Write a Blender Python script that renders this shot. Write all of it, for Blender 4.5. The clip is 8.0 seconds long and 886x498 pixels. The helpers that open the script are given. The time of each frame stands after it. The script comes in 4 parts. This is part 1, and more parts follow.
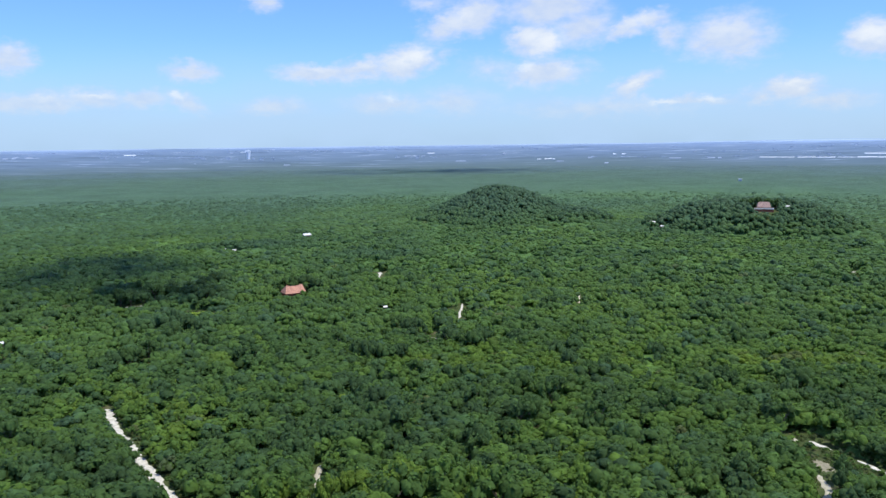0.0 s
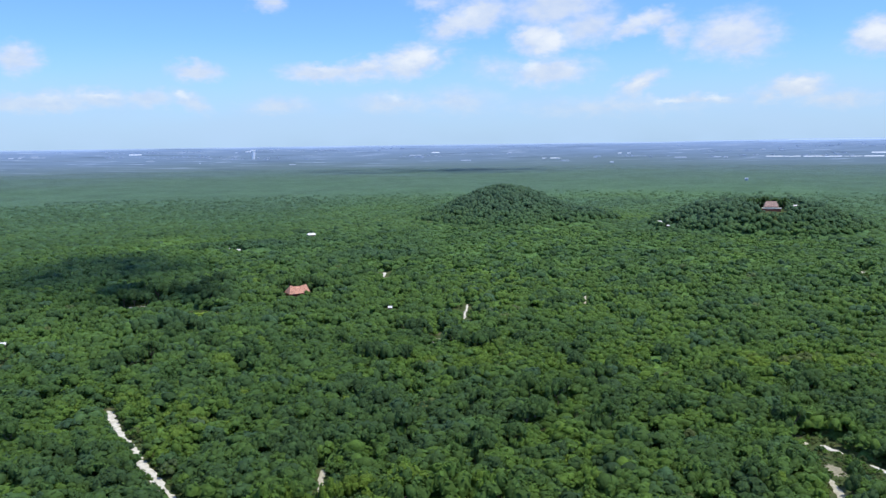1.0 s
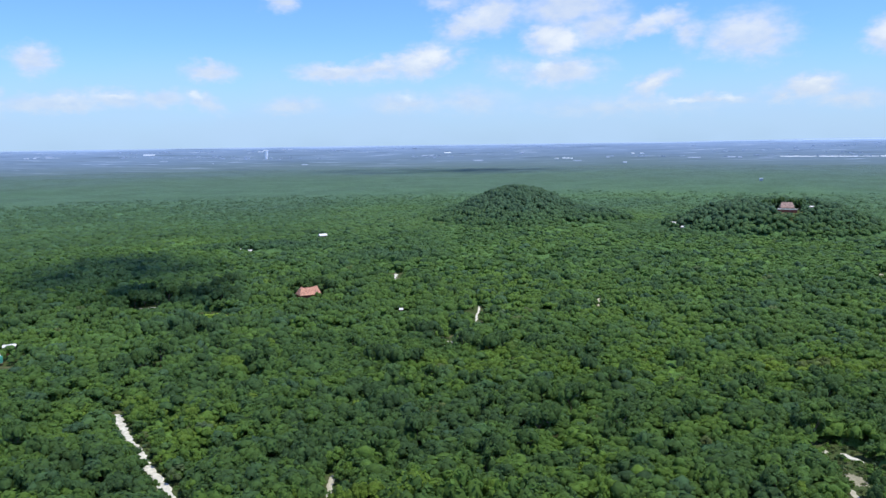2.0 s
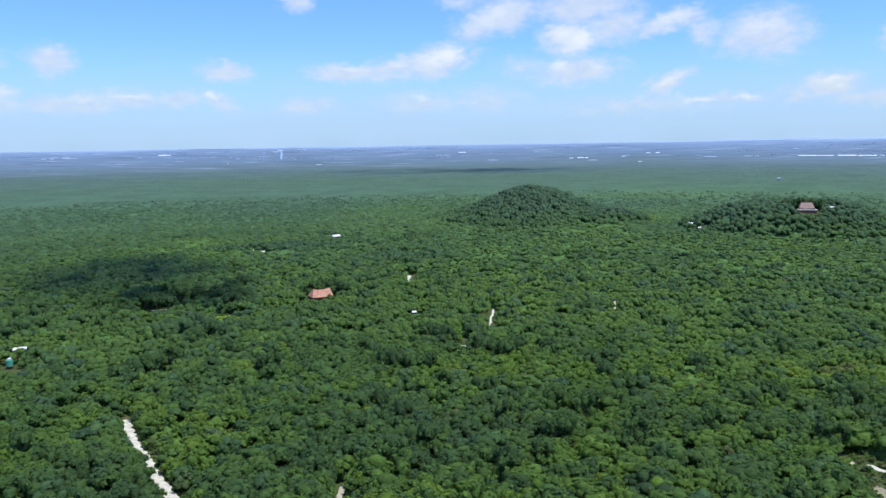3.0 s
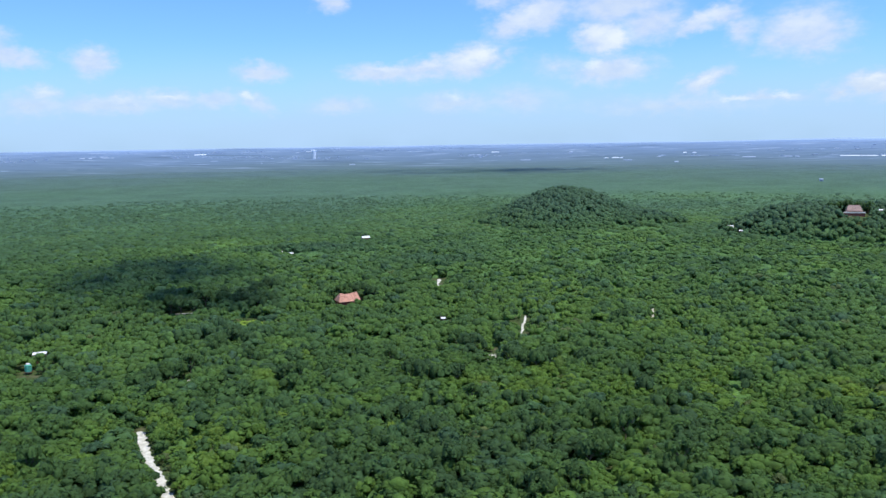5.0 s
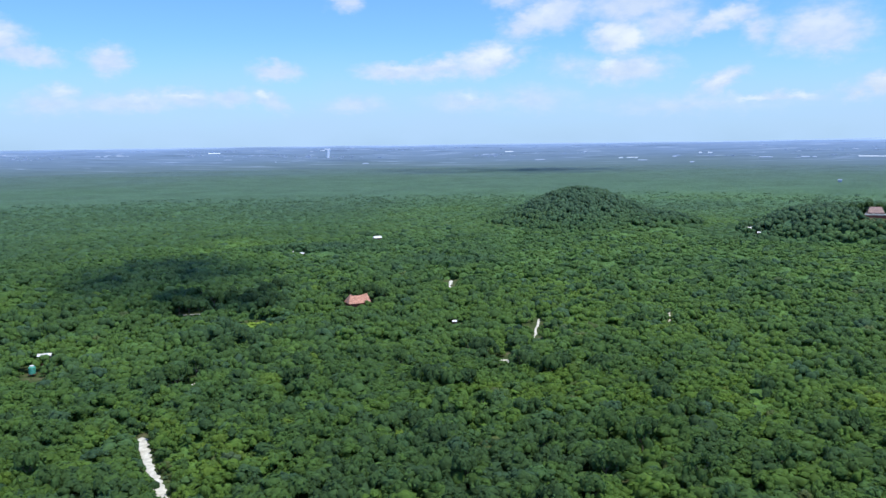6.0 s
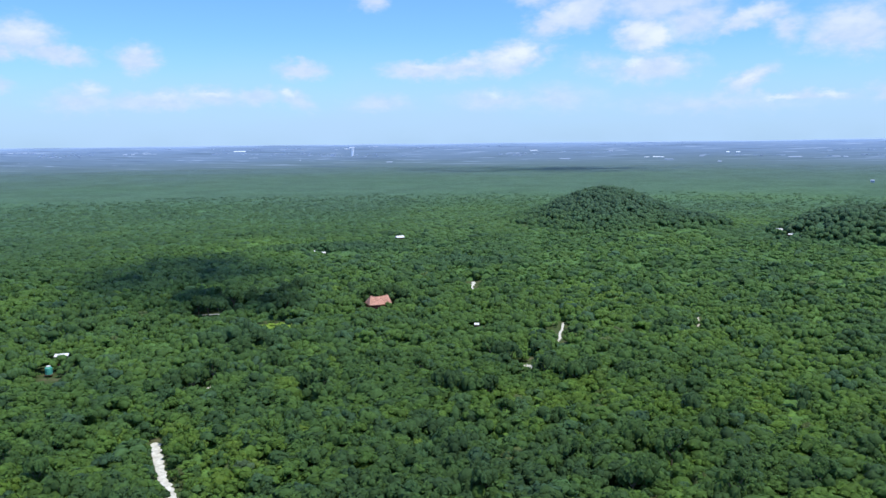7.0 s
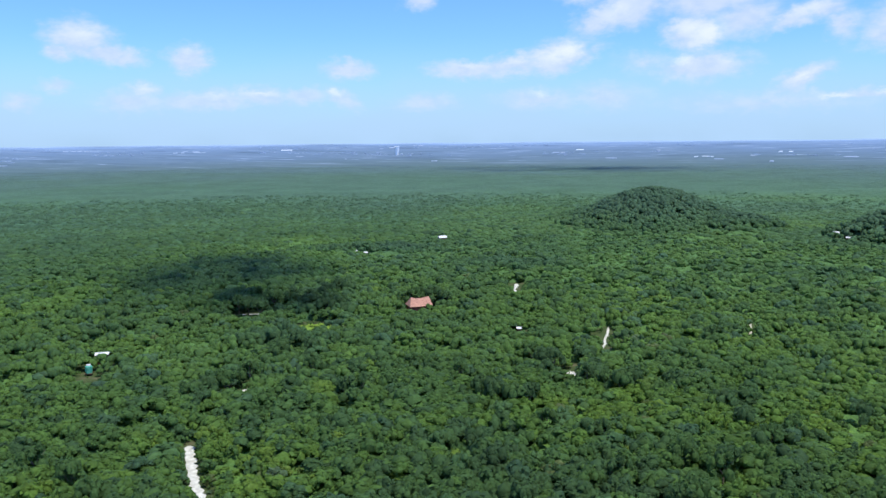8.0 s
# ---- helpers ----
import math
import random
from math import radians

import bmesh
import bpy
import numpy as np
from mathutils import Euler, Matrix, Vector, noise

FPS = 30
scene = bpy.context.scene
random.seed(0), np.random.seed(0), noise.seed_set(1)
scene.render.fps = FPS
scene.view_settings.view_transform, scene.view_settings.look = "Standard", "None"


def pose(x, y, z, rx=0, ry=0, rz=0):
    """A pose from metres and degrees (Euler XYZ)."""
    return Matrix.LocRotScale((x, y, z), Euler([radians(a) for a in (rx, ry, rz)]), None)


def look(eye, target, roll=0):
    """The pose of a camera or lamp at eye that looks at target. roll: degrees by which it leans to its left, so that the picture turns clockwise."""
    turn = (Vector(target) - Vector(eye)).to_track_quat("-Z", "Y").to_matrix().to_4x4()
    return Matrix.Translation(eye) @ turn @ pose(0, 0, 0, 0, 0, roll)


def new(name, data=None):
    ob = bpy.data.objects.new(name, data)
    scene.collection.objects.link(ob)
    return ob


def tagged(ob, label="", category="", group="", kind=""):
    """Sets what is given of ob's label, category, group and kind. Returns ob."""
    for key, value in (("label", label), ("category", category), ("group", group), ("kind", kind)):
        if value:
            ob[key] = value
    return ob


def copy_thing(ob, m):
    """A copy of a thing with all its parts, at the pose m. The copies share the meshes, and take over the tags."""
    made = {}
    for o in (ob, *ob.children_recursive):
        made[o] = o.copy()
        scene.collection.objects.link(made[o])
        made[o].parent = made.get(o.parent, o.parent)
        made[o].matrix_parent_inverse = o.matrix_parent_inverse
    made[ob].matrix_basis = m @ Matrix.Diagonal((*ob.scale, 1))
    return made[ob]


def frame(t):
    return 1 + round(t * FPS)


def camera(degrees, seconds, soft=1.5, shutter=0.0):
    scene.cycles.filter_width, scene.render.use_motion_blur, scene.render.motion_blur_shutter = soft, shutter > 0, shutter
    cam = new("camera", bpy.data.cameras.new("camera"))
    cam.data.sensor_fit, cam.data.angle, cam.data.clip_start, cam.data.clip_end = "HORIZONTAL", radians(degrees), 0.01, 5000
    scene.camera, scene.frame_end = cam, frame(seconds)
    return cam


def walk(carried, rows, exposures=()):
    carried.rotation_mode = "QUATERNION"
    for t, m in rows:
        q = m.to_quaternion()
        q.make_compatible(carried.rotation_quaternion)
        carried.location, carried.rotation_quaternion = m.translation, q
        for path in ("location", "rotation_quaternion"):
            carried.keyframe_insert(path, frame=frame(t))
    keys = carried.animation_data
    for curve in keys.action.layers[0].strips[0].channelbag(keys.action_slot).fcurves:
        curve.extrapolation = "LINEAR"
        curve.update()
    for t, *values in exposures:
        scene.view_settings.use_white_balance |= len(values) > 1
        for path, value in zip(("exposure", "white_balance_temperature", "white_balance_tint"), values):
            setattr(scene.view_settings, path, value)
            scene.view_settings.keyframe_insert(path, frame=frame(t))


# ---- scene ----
# ---- camera and path ----
cam = camera(58.5, 8.0, soft=1.45)
# seconds, x, y, z, yaw, pitch, roll: a drone flying slowly ahead and turning to its left
ROWS = [
    (0.0, 0.00, 0.00, 94.99, 0.00, -7.70, -0.70),
    (0.5, -0.01, 1.81, 94.72, 0.16, -7.70, -0.74),
    (1.0, -0.01, 3.49, 94.88, 0.36, -7.74, -0.75),
    (1.5, 0.14, 5.28, 95.02, 0.85, -7.73, -0.75),
    (3.0, 0.48, 13.66, 95.66, 2.29, -7.74, -0.89),
    (3.5, 0.82, 17.12, 95.80, 3.19, -7.74, -0.95),
    (4.0, 1.03, 21.24, 95.83, 3.67, -7.73, -0.96),
    (4.5, 1.07, 25.25, 95.90, 4.22, -7.73, -0.94),
    (6.0, 1.29, 37.92, 95.96, 5.66, -7.77, -0.74),
    (6.5, 1.30, 42.27, 95.99, 6.44, -7.82, -0.67),
    (7.0, 1.16, 46.79, 96.06, 7.40, -7.85, -0.61),
    (7.5, 1.21, 51.24, 95.98, 8.95, -7.87, -0.57),
    (8.0, 1.24, 55.53, 96.15, 10.64, -7.89, -0.54),
]
walk(cam, [(t, pose(x, y, z, 90 + pitch, 0, yaw) @ pose(0, 0, 0, 0, 0, roll)) for t, x, y, z, yaw, pitch, roll in ROWS],
     exposures=[(0.0, -0.04, 6650, 10.8), (3.5, -0.03, 6480, 9.8), (8.0, 0.0, 6380, 9.1)])

# ---- sun, sky and clouds ----
SUN_ELEVATION, SUN_AZIMUTH = 69.0, 118.0      # degrees; azimuth clockwise from straight ahead
SKY_STRENGTH, SUN_STRENGTH = 0.11, 4.2

sun_data = bpy.data.lights.new("sun", "SUN")
sun_data.energy, sun_data.angle, sun_data.color = SUN_STRENGTH, radians(0.53), (1.0, 0.965, 0.905)
sun = new("sun", sun_data)
se, sa = radians(SUN_ELEVATION), radians(SUN_AZIMUTH)
SUN_WAY = Vector((math.sin(sa) * math.cos(se), math.cos(sa) * math.cos(se), math.sin(se)))
sun.matrix_world = look(SUN_WAY * 900, (0, 0, 0))

# azimuth, elevation, half width, half height (radians), tilt (degrees, rising to the right), strength
CUMULUS_WEST = [
    (-0.605, 0.116, 0.033, 0.019, 0, 1), (-0.573, 0.099, 0.033, 0.011, -8, 1), (-0.626, 0.100, 0.014, 0.010, 0, 0.8),
    (-0.488, 0.096, 0.023, 0.015, 0, 1), (-0.299, 0.086, 0.030, 0.011, 0, 0.95), (-0.153, 0.085, 0.047, 0.010, 0, 1),
    (-0.098, 0.089, 0.047, 0.012, 8, 1), (-0.043, 0.098, 0.037, 0.017, 12, 1.2), (0.000, 0.106, 0.019, 0.006, 12, 0.5),
    (-0.212, 0.166, 0.019, 0.011, 0, 0.9), (-0.013, 0.167, 0.026, 0.010, 0, 0.6), (0.008, 0.140, 0.031, 0.017, 18, 1),
    (0.042, 0.152, 0.034, 0.020, 15, 1.1),
]
CUMULUS_EAST = [
    (0.135, 0.159, 0.061, 0.023, 4, 1), (0.173, 0.133, 0.037, 0.019, 10, 0.95), (0.117, 0.121, 0.030, 0.020, 0, 1.3),
    (0.223, 0.132, 0.029, 0.011, 25, 0.95), (0.252, 0.141, 0.026, 0.012, 5, 0.9), (0.275, 0.122, 0.019, 0.016, 0, 0.8),
    (0.341, 0.117, 0.047, 0.026, 0, 1.05), (0.320, 0.108, 0.029, 0.011, 15, 0.8), (0.348, 0.099, 0.020, 0.010, 0, 0.8),
    (0.491, 0.107, 0.029, 0.018, 0, 1.3), (0.476, 0.101, 0.019, 0.010, 0, 0.8), (0.129, 0.083, 0.049, 0.016, 3, 1),
    (0.061, 0.090, 0.031, 0.013, 0, 0.5), (0.235, 0.066, 0.030, 0.011, 22, 1), (0.411, 0.056, 0.030, 0.014, 0, 1.05),
    (0.381, 0.048, 0.021, 0.009, 0, 0.6), (0.451, 0.041, 0.043, 0.009, 0, 0.6),
]
CLOUD_BANK = [
    (-0.552, 0.046, 0.036, 0.011, 0, 0.9), (-0.541, 0.060, 0.017, 0.009, 0, 0.9), (-0.486, 0.049, 0.043, 0.010, 0, 0.9),
    (-0.455, 0.050, 0.034, 0.010, 0, 0.9), (-0.408, 0.054, 0.034, 0.010, 0, 1), (-0.354, 0.054, 0.026, 0.009, 0, 0.9),
    (-0.308, 0.051, 0.021, 0.011, -25, 0.9), (-0.207, 0.046, 0.034, 0.010, 0, 0.8), (-0.064, 0.049, 0.047, 0.011, 0, 0.8),
    (0.013, 0.050, 0.047, 0.014, 0, 0.7), (0.207, 0.040, 0.107, 0.010, 0, 0.6), (0.293, 0.046, 0.057, 0.006, 0, 0.8),
    (-0.630, 0.063, 0.017, 0.007, 0, 0.8), (-0.667, 0.045, 0.016, 0.008, 0, 0.8),
]
SUNLIT_TOPS = [
    (-0.031, 0.105, 0.019, 0.009, 20, 1), (-0.047, 0.101, 0.024, 0.010, 15, 0.8), (0.130, 0.119, 0.021, 0.013, 30, 1),
    (0.115, 0.127, 0.021, 0.011, 0, 0.8), (0.104, 0.091, 0.013, 0.006, 0, 1), (0.156, 0.087, 0.019, 0.006, 0, 0.5),
    (0.492, 0.112, 0.023, 0.010, 0, 1), (0.028, 0.151, 0.033, 0.011, 18, 0.6), (0.338, 0.126, 0.031, 0.011, 0, 0.5),
    (0.239, 0.141, 0.026, 0.008, 20, 0.6), (0.412, 0.061, 0.021, 0.006, 0, 0.7), (0.235, 0.067, 0.021, 0.006, 22, 0.7),
    (0.322, 0.049, 0.011, 0.004, 0, 1), (0.267, 0.046, 0.019, 0.004, 0, 0.8), (-0.064, 0.057, 0.013, 0.005, 0, 0.8),
    (-0.314, 0.059, 0.010, 0.004, 0, 0.9),
]
SUNLIT_RIMS = [
    (-0.408, 0.058, 0.026, 0.004, 0, 0.7), (-0.454, 0.054, 0.021, 0.004, 0, 0.5), (-0.601, 0.121, 0.026, 0.009, 0, 0.6),
    (-0.541, 0.062, 0.013, 0.006, 0, 0.6), (-0.487, 0.103, 0.014, 0.006, 0, 0.4), (-0.153, 0.089, 0.029, 0.005, 0, 0.5),
    (-0.091, 0.093, 0.029, 0.006, 8, 0.5),
]


class Nodes:
    """A short hand for node trees."""

    def __init__(self, tree):
        self.tree = tree
        tree.nodes.clear()

    def add(self, kind, **inputs):
        n = self.tree.nodes.new(kind)
        for key, value in inputs.items():
            socket = n.inputs[int(key[1:])] if key[0] == "i" and key[1:].isdigit() else n.inputs[key.replace("_", " ")]
            self.put(socket, value)
        return n

    def put(self, socket, value):
        if isinstance(value, bpy.types.NodeSocket):
            self.tree.links.new(value, socket)
        else:
            socket.default_value = value

    def math(self, operation, a, b=0.0, c=0.0, clamp=False):
        n = self.add("ShaderNodeMath", i0=a, i1=b, i2=c)
        n.operation, n.use_clamp = operation, clamp
        return n.outputs[0]

    def vec(self, operation, a, b=(0, 0, 0)):
        n = self.add("ShaderNodeVectorMath", i0=a, i1=b)
        n.operation = operation
        return n.outputs["Value"] if operation == "LENGTH" else n.outputs[0]

    def noise(self, vector, scale, detail=3.0, rough=0.5):
        n = self.add("ShaderNodeTexNoise", Scale=scale, Detail=detail, Roughness=rough)
        if vector is not None:
            self.put(n.inputs["Vector"], vector)
        return n

    def mix(self, fac, a, b, blend="MIX"):
        n = self.tree.nodes.new("ShaderNodeMix")
        n.data_type, n.blend_type = "RGBA", blend
        self.put(n.inputs[0], fac)
        self.put(n.inputs[6], a)
        self.put(n.inputs[7], b)
        return n.outputs[2]

    def ramp(self, fac, stops):
        n = self.add("ShaderNodeValToRGB", Fac=fac)
        els = n.color_ramp.elements
        while len(els) < len(stops):
            els.new(0.5)
        for e, (p, c) in zip(els, stops):
            e.position, e.color = p, (*c, 1)
        return n.outputs[0]

    def span(self, value, a, b, lo=0.0, hi=1.0, smooth=True):
        n = self.add("ShaderNodeMapRange", i0=value, i1=a, i2=b, i3=lo, i4=hi)
        n.interpolation_type = "SMOOTHSTEP" if smooth else "LINEAR"
        return n.outputs[0]


def make_world():
    world = bpy.data.worlds.new("sky")
    scene.world = world
    world.use_nodes = True
    N = Nodes(world.node_tree)
    sky = N.tree.nodes.new("ShaderNodeTexSky")
    sky.sky_type, sky.sun_disc = "NISHITA", False
    sky.sun_elevation, sky.sun_rotation = se, sa
    sky.altitude, sky.air_density, sky.dust_density, sky.ozone_density = 100, 1.0, 0.6, 3.0
    way = N.add("ShaderNodeTexCoord").outputs["Generated"]
    xyz = N.add("ShaderNodeSeparateXYZ", i0=way)
    az = N.math("ARCTAN2", xyz.outputs[0], xyz.outputs[1])
    el = N.math("ARCSINE", xyz.outputs[2])
    flat = N.add("ShaderNodeCombineXYZ", i0=az, i1=el, i2=0.0).outputs[0]
    # ragged edges: the place is shifted a little by noise at two scales
    stretched = N.vec("MULTIPLY", flat, (1.0, 1.7, 1.0))
    n1 = N.noise(stretched, 34.0, 3.0, 0.6).outputs["Color"]
    n2 = N.noise(stretched, 110.0, 2.0, 0.5).outputs["Color"]
    shift = N.vec("ADD", N.vec("MULTIPLY", N.vec("SUBTRACT", n1, (0.5, 0.5, 0.5)), (0.034, 0.019, 0)),
                  N.vec("MULTIPLY", N.vec("SUBTRACT", n2, (0.5, 0.5, 0.5)), (0.010, 0.008, 0)))
    spot = N.vec("ADD", flat, shift)

    def blobs(rows, grow):
        total = None
        for a, e, w, h, tilt, s in rows:
            off = N.vec("SUBTRACT", spot, (a, e, 0))
            if tilt:
                turn = N.add("ShaderNodeVectorRotate", Vector=off, Angle=-radians(tilt))
                turn.rotation_type = "Z_AXIS"
                off = turn.outputs[0]
            d = N.vec("LENGTH", N.vec("MULTIPLY", off, (1 / (w * grow), 1 / (h * grow), 0)))
            m = N.math("MULTIPLY_ADD", d, -s, s)
            total = m if total is None else N.math("SMOOTH_MAX", total, m, 0.15)
        return total

    heap = blobs(CUMULUS_WEST + CUMULUS_EAST, 1.5)
    bank = blobs(CLOUD_BANK, 1.5)
    shine = N.span(blobs(SUNLIT_TOPS + SUNLIT_RIMS, 1.6), 0.0, 0.95)
    fine = N.noise(stretched, 48.0, 3.0, 0.55).outputs["Fac"]
    heap_alpha = N.span(N.math("ADD", heap, N.math("MULTIPLY_ADD", fine, 0.5, -0.25)), -0.06, 0.78)
    bank_alpha = N.span(N.math("ADD", bank, N.math("MULTIPLY_ADD", fine, 0.4, -0.2)), -0.1, 0.8)
    # elsewhere in the sky: loose fair-weather cloud of the same kind, out of the camera's reach, its cover set to
    # whiten the skylight
    loose = N.span(N.noise(way, 5.0, 4.0, 0.55).outputs["Fac"], 0.47, 0.66)
    loose = N.math("MULTIPLY", loose, N.span(el, 0.2, 0.32))
    # thin white veil low over the land
    veil_noise = N.noise(stretched, 9.0, 3.0, 0.5).outputs["Fac"]
    veil = N.math("MULTIPLY", N.span(el, 0.13, 0.0, 0.0, 0.95), N.span(veil_noise, 0.2, 0.7, 0.6, 1.0))
    tint = N.mix(1.0, sky.outputs[0], (*SKY_TINT, 1), "MULTIPLY")
    body = N.mix(N.span(fine, 0.3, 0.7), (*[c * CLOUD_LIGHT for c in (0.65, 0.78, 1.0)], 1), (*[c * CLOUD_LIGHT for c in (0.75, 0.85, 1.0)], 1))
    cloud = N.mix(shine, body, (*[c * CLOUD_LIGHT for c in (0.97, 1.03, 1.08)], 1))
    base = N.mix(veil, tint, (*[c * CLOUD_LIGHT for c in (0.52, 0.755, 1.06)], 1))
    base = N.mix(N.math("MULTIPLY", bank_alpha, 0.66), base, cloud)
    base = N.mix(N.math("MULTIPLY", heap_alpha, 0.85), base, cloud)
    base = N.mix(N.math("MULTIPLY", shine, 0.30), base, cloud)
    base = N.mix(loose, base, cloud)
    bg = N.add("ShaderNodeBackground", Color=base, Strength=SKY_STRENGTH)
    out = N.tree.nodes.new("ShaderNodeOutputWorld")
    N.tree.links.new(bg.outputs[0], out.inputs[0])


SKY_TINT, CLOUD_LIGHT = (0.84, 1.26, 2.05), 8.5
make_world()


# ---- materials ----
def material(name):
    m = bpy.data.materials.new(name)
    m.use_nodes = True
    return m, Nodes(m.node_tree)


def finish(N, color, rough=0.7, bump=None, bump_strength=0.4, bump_distance=0.1, metal=0.0, translucent=0.0, specular=0.3):
    b = N.add("ShaderNodeBsdfPrincipled", Base_Color=color, Roughness=rough, Metallic=metal)
    N.put(b.inputs["Specular IOR Level"], specular)
    normal = None
    if bump is not None:
        normal = N.add("ShaderNodeBump", Height=bump, Strength=bump_strength, Distance=bump_distance).outputs[0]
        N.put(b.inputs["Normal"], normal)
    shader = b.outputs[0]
    if translucent:
        tr = N.add("ShaderNodeBsdfTranslucent", Color=color)
        shader = N.add("ShaderNodeMixShader", Fac=translucent, i1=shader, i2=tr.outputs[0]).outputs[0]
    out = N.tree.nodes.new("ShaderNodeOutputMaterial")
    N.tree.links.new(shader, out.inputs[0])


SPECIES = [(0.0, (0.059, 0.117, 0.041)), (0.22, (0.078, 0.154, 0.040)), (0.50, (0.106, 0.200, 0.038)),
           (0.76, (0.132, 0.234, 0.035)), (0.92, (0.166, 0.258, 0.036)), (1.0, (0.130, 0.170, 0.055))]
# SPECIES greyed by distance haze in the colour; also tints single grey trees
SPECIES_HAZE = [(0.0, (0.058, 0.142, 0.073)), (0.3, (0.069, 0.160, 0.077)), (0.6, (0.080, 0.173, 0.080)), (1.0, (0.094, 0.185, 0.085))]


HAZE_GREEN, HAZE_BLUE = (0.077, 0.138, 0.090), (0.094, 0.148, 0.147)     # distance haze put into the woods' base colour, green-grey then blue-grey


def leaf_material(name, single, span=(0.10, 0.88)):
    """Foliage; the kind of tree comes from the tree's own random number, or from the mesh's "tint"; "dry" mixes
    distance haze into the colour.
    """
    m, N = material(name)
    geo = N.tree.nodes.new("ShaderNodeNewGeometry")
    if single:
        color = N.ramp(N.span(N.add("ShaderNodeObjectInfo").outputs["Random"], 0, 1, *span, smooth=False), SPECIES)
    else:
        at = N.tree.nodes.new("ShaderNodeAttribute")
        at.attribute_name = "tint"
        dry = N.tree.nodes.new("ShaderNodeAttribute")
        dry.attribute_name = "dry"
        color = N.mix(dry.outputs["Fac"], N.ramp(at.outputs["Fac"], SPECIES), N.ramp(at.outputs["Fac"], SPECIES_HAZE))
        color = N.mix(N.span(dry.outputs["Fac"], 0.12, 1.05), color, (*HAZE_GREEN, 1))
    leaf = N.span(geo.outputs["Random Per Island"], 0, 1, 0.80, 1.22, smooth=False)
    patch = N.span(N.noise(geo.outputs["Position"], 0.6, 3.0, 0.6).outputs["Fac"], 0.3, 0.7, 0.84, 1.16)
    hsv = N.add("ShaderNodeHueSaturation", Saturation=1.0, Value=N.math("MULTIPLY", leaf, patch), Color=color)
    relief = N.noise(geo.outputs["Position"], 1.9, 3.0, 0.7).outputs["Fac"]
    finish(N, hsv.outputs[0], 0.65, relief, 0.9, 0.6, translucent=0.40, specular=0.2)
    return m


def canopy_material():
    m, N = material("distant_canopy")
    at = N.tree.nodes.new("ShaderNodeAttribute")
    at.attribute_name = "tint"
    dry = N.tree.nodes.new("ShaderNodeAttribute")
    dry.attribute_name = "dry"
    geo = N.tree.nodes.new("ShaderNodeNewGeometry")
    # distance haze mixed into the base colour, by the "dry" value
    color = N.mix(dry.outputs["Fac"], N.ramp(at.outputs["Fac"], SPECIES), N.ramp(at.outputs["Fac"], SPECIES_HAZE))
    color = N.mix(N.span(dry.outputs["Fac"], 0.12, 1.05), color, (*HAZE_GREEN, 1))
    color = N.mix(N.span(dry.outputs["Fac"], 0.85, 1.55), color, (*HAZE_BLUE, 1))
    patch = N.span(N.noise(geo.outputs["Position"], 0.012, 4.0, 0.6).outputs["Fac"], 0.3, 0.7, 0.83, 1.07)
    grain = N.span(N.noise(geo.outputs["Position"], 0.25, 3.0, 0.6).outputs["Fac"], 0.3, 0.7, 0.8, 1.2)
    hsv = N.add("ShaderNodeHueSaturation", Saturation=1.0, Value=N.math("MULTIPLY", patch, grain), Color=color)
    finish(N, hsv.outputs[0], 0.8, N.noise(geo.outputs["Position"], 0.35, 3.0, 0.6).outputs["Fac"], 0.9, 2.5, specular=0.1)
    return m


def ground_material():
    m, N = material("forest_floor")
    pos = N.add("ShaderNodeNewGeometry").outputs["Position"]
    n = N.noise(pos, 0.12, 5.0, 0.6).outputs["Fac"]
    fine = N.noise(pos, 1.6, 4.0, 0.65).outputs["Fac"]
    a = N.ramp(n, [(0.30, (0.045, 0.070, 0.022)), (0.52, (0.060, 0.095, 0.028)), (0.68, (0.13, 0.12, 0.065)), (0.8, (0.24, 0.21, 0.14))])
    c = N.mix(N.span(fine, 0.35, 0.7, 0.0, 0.6), a, (0.055, 0.060, 0.028, 1))
    finish(N, c, 0.9, fine, 0.6, 0.3, specular=0.1)
    return m


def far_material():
    """The plain many kilometres off: fields, scrub and towns, with the blue haze of the distance put into the base
    colour.
    """
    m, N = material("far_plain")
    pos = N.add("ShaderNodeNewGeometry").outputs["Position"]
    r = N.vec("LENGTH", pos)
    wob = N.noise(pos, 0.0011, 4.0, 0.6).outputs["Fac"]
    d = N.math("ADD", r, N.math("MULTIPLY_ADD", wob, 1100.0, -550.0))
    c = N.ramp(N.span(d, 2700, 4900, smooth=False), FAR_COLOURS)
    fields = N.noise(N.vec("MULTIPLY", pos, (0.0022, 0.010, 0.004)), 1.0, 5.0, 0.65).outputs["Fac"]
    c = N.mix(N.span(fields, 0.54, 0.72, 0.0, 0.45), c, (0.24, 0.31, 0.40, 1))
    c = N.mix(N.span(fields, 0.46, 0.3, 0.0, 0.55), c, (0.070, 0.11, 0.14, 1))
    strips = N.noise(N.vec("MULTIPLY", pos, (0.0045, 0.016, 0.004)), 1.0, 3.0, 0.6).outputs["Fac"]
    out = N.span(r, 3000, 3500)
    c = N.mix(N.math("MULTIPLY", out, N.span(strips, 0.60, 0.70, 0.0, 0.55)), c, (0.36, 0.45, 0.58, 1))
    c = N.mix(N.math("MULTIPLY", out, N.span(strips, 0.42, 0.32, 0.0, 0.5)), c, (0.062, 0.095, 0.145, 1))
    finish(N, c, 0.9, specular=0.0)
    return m


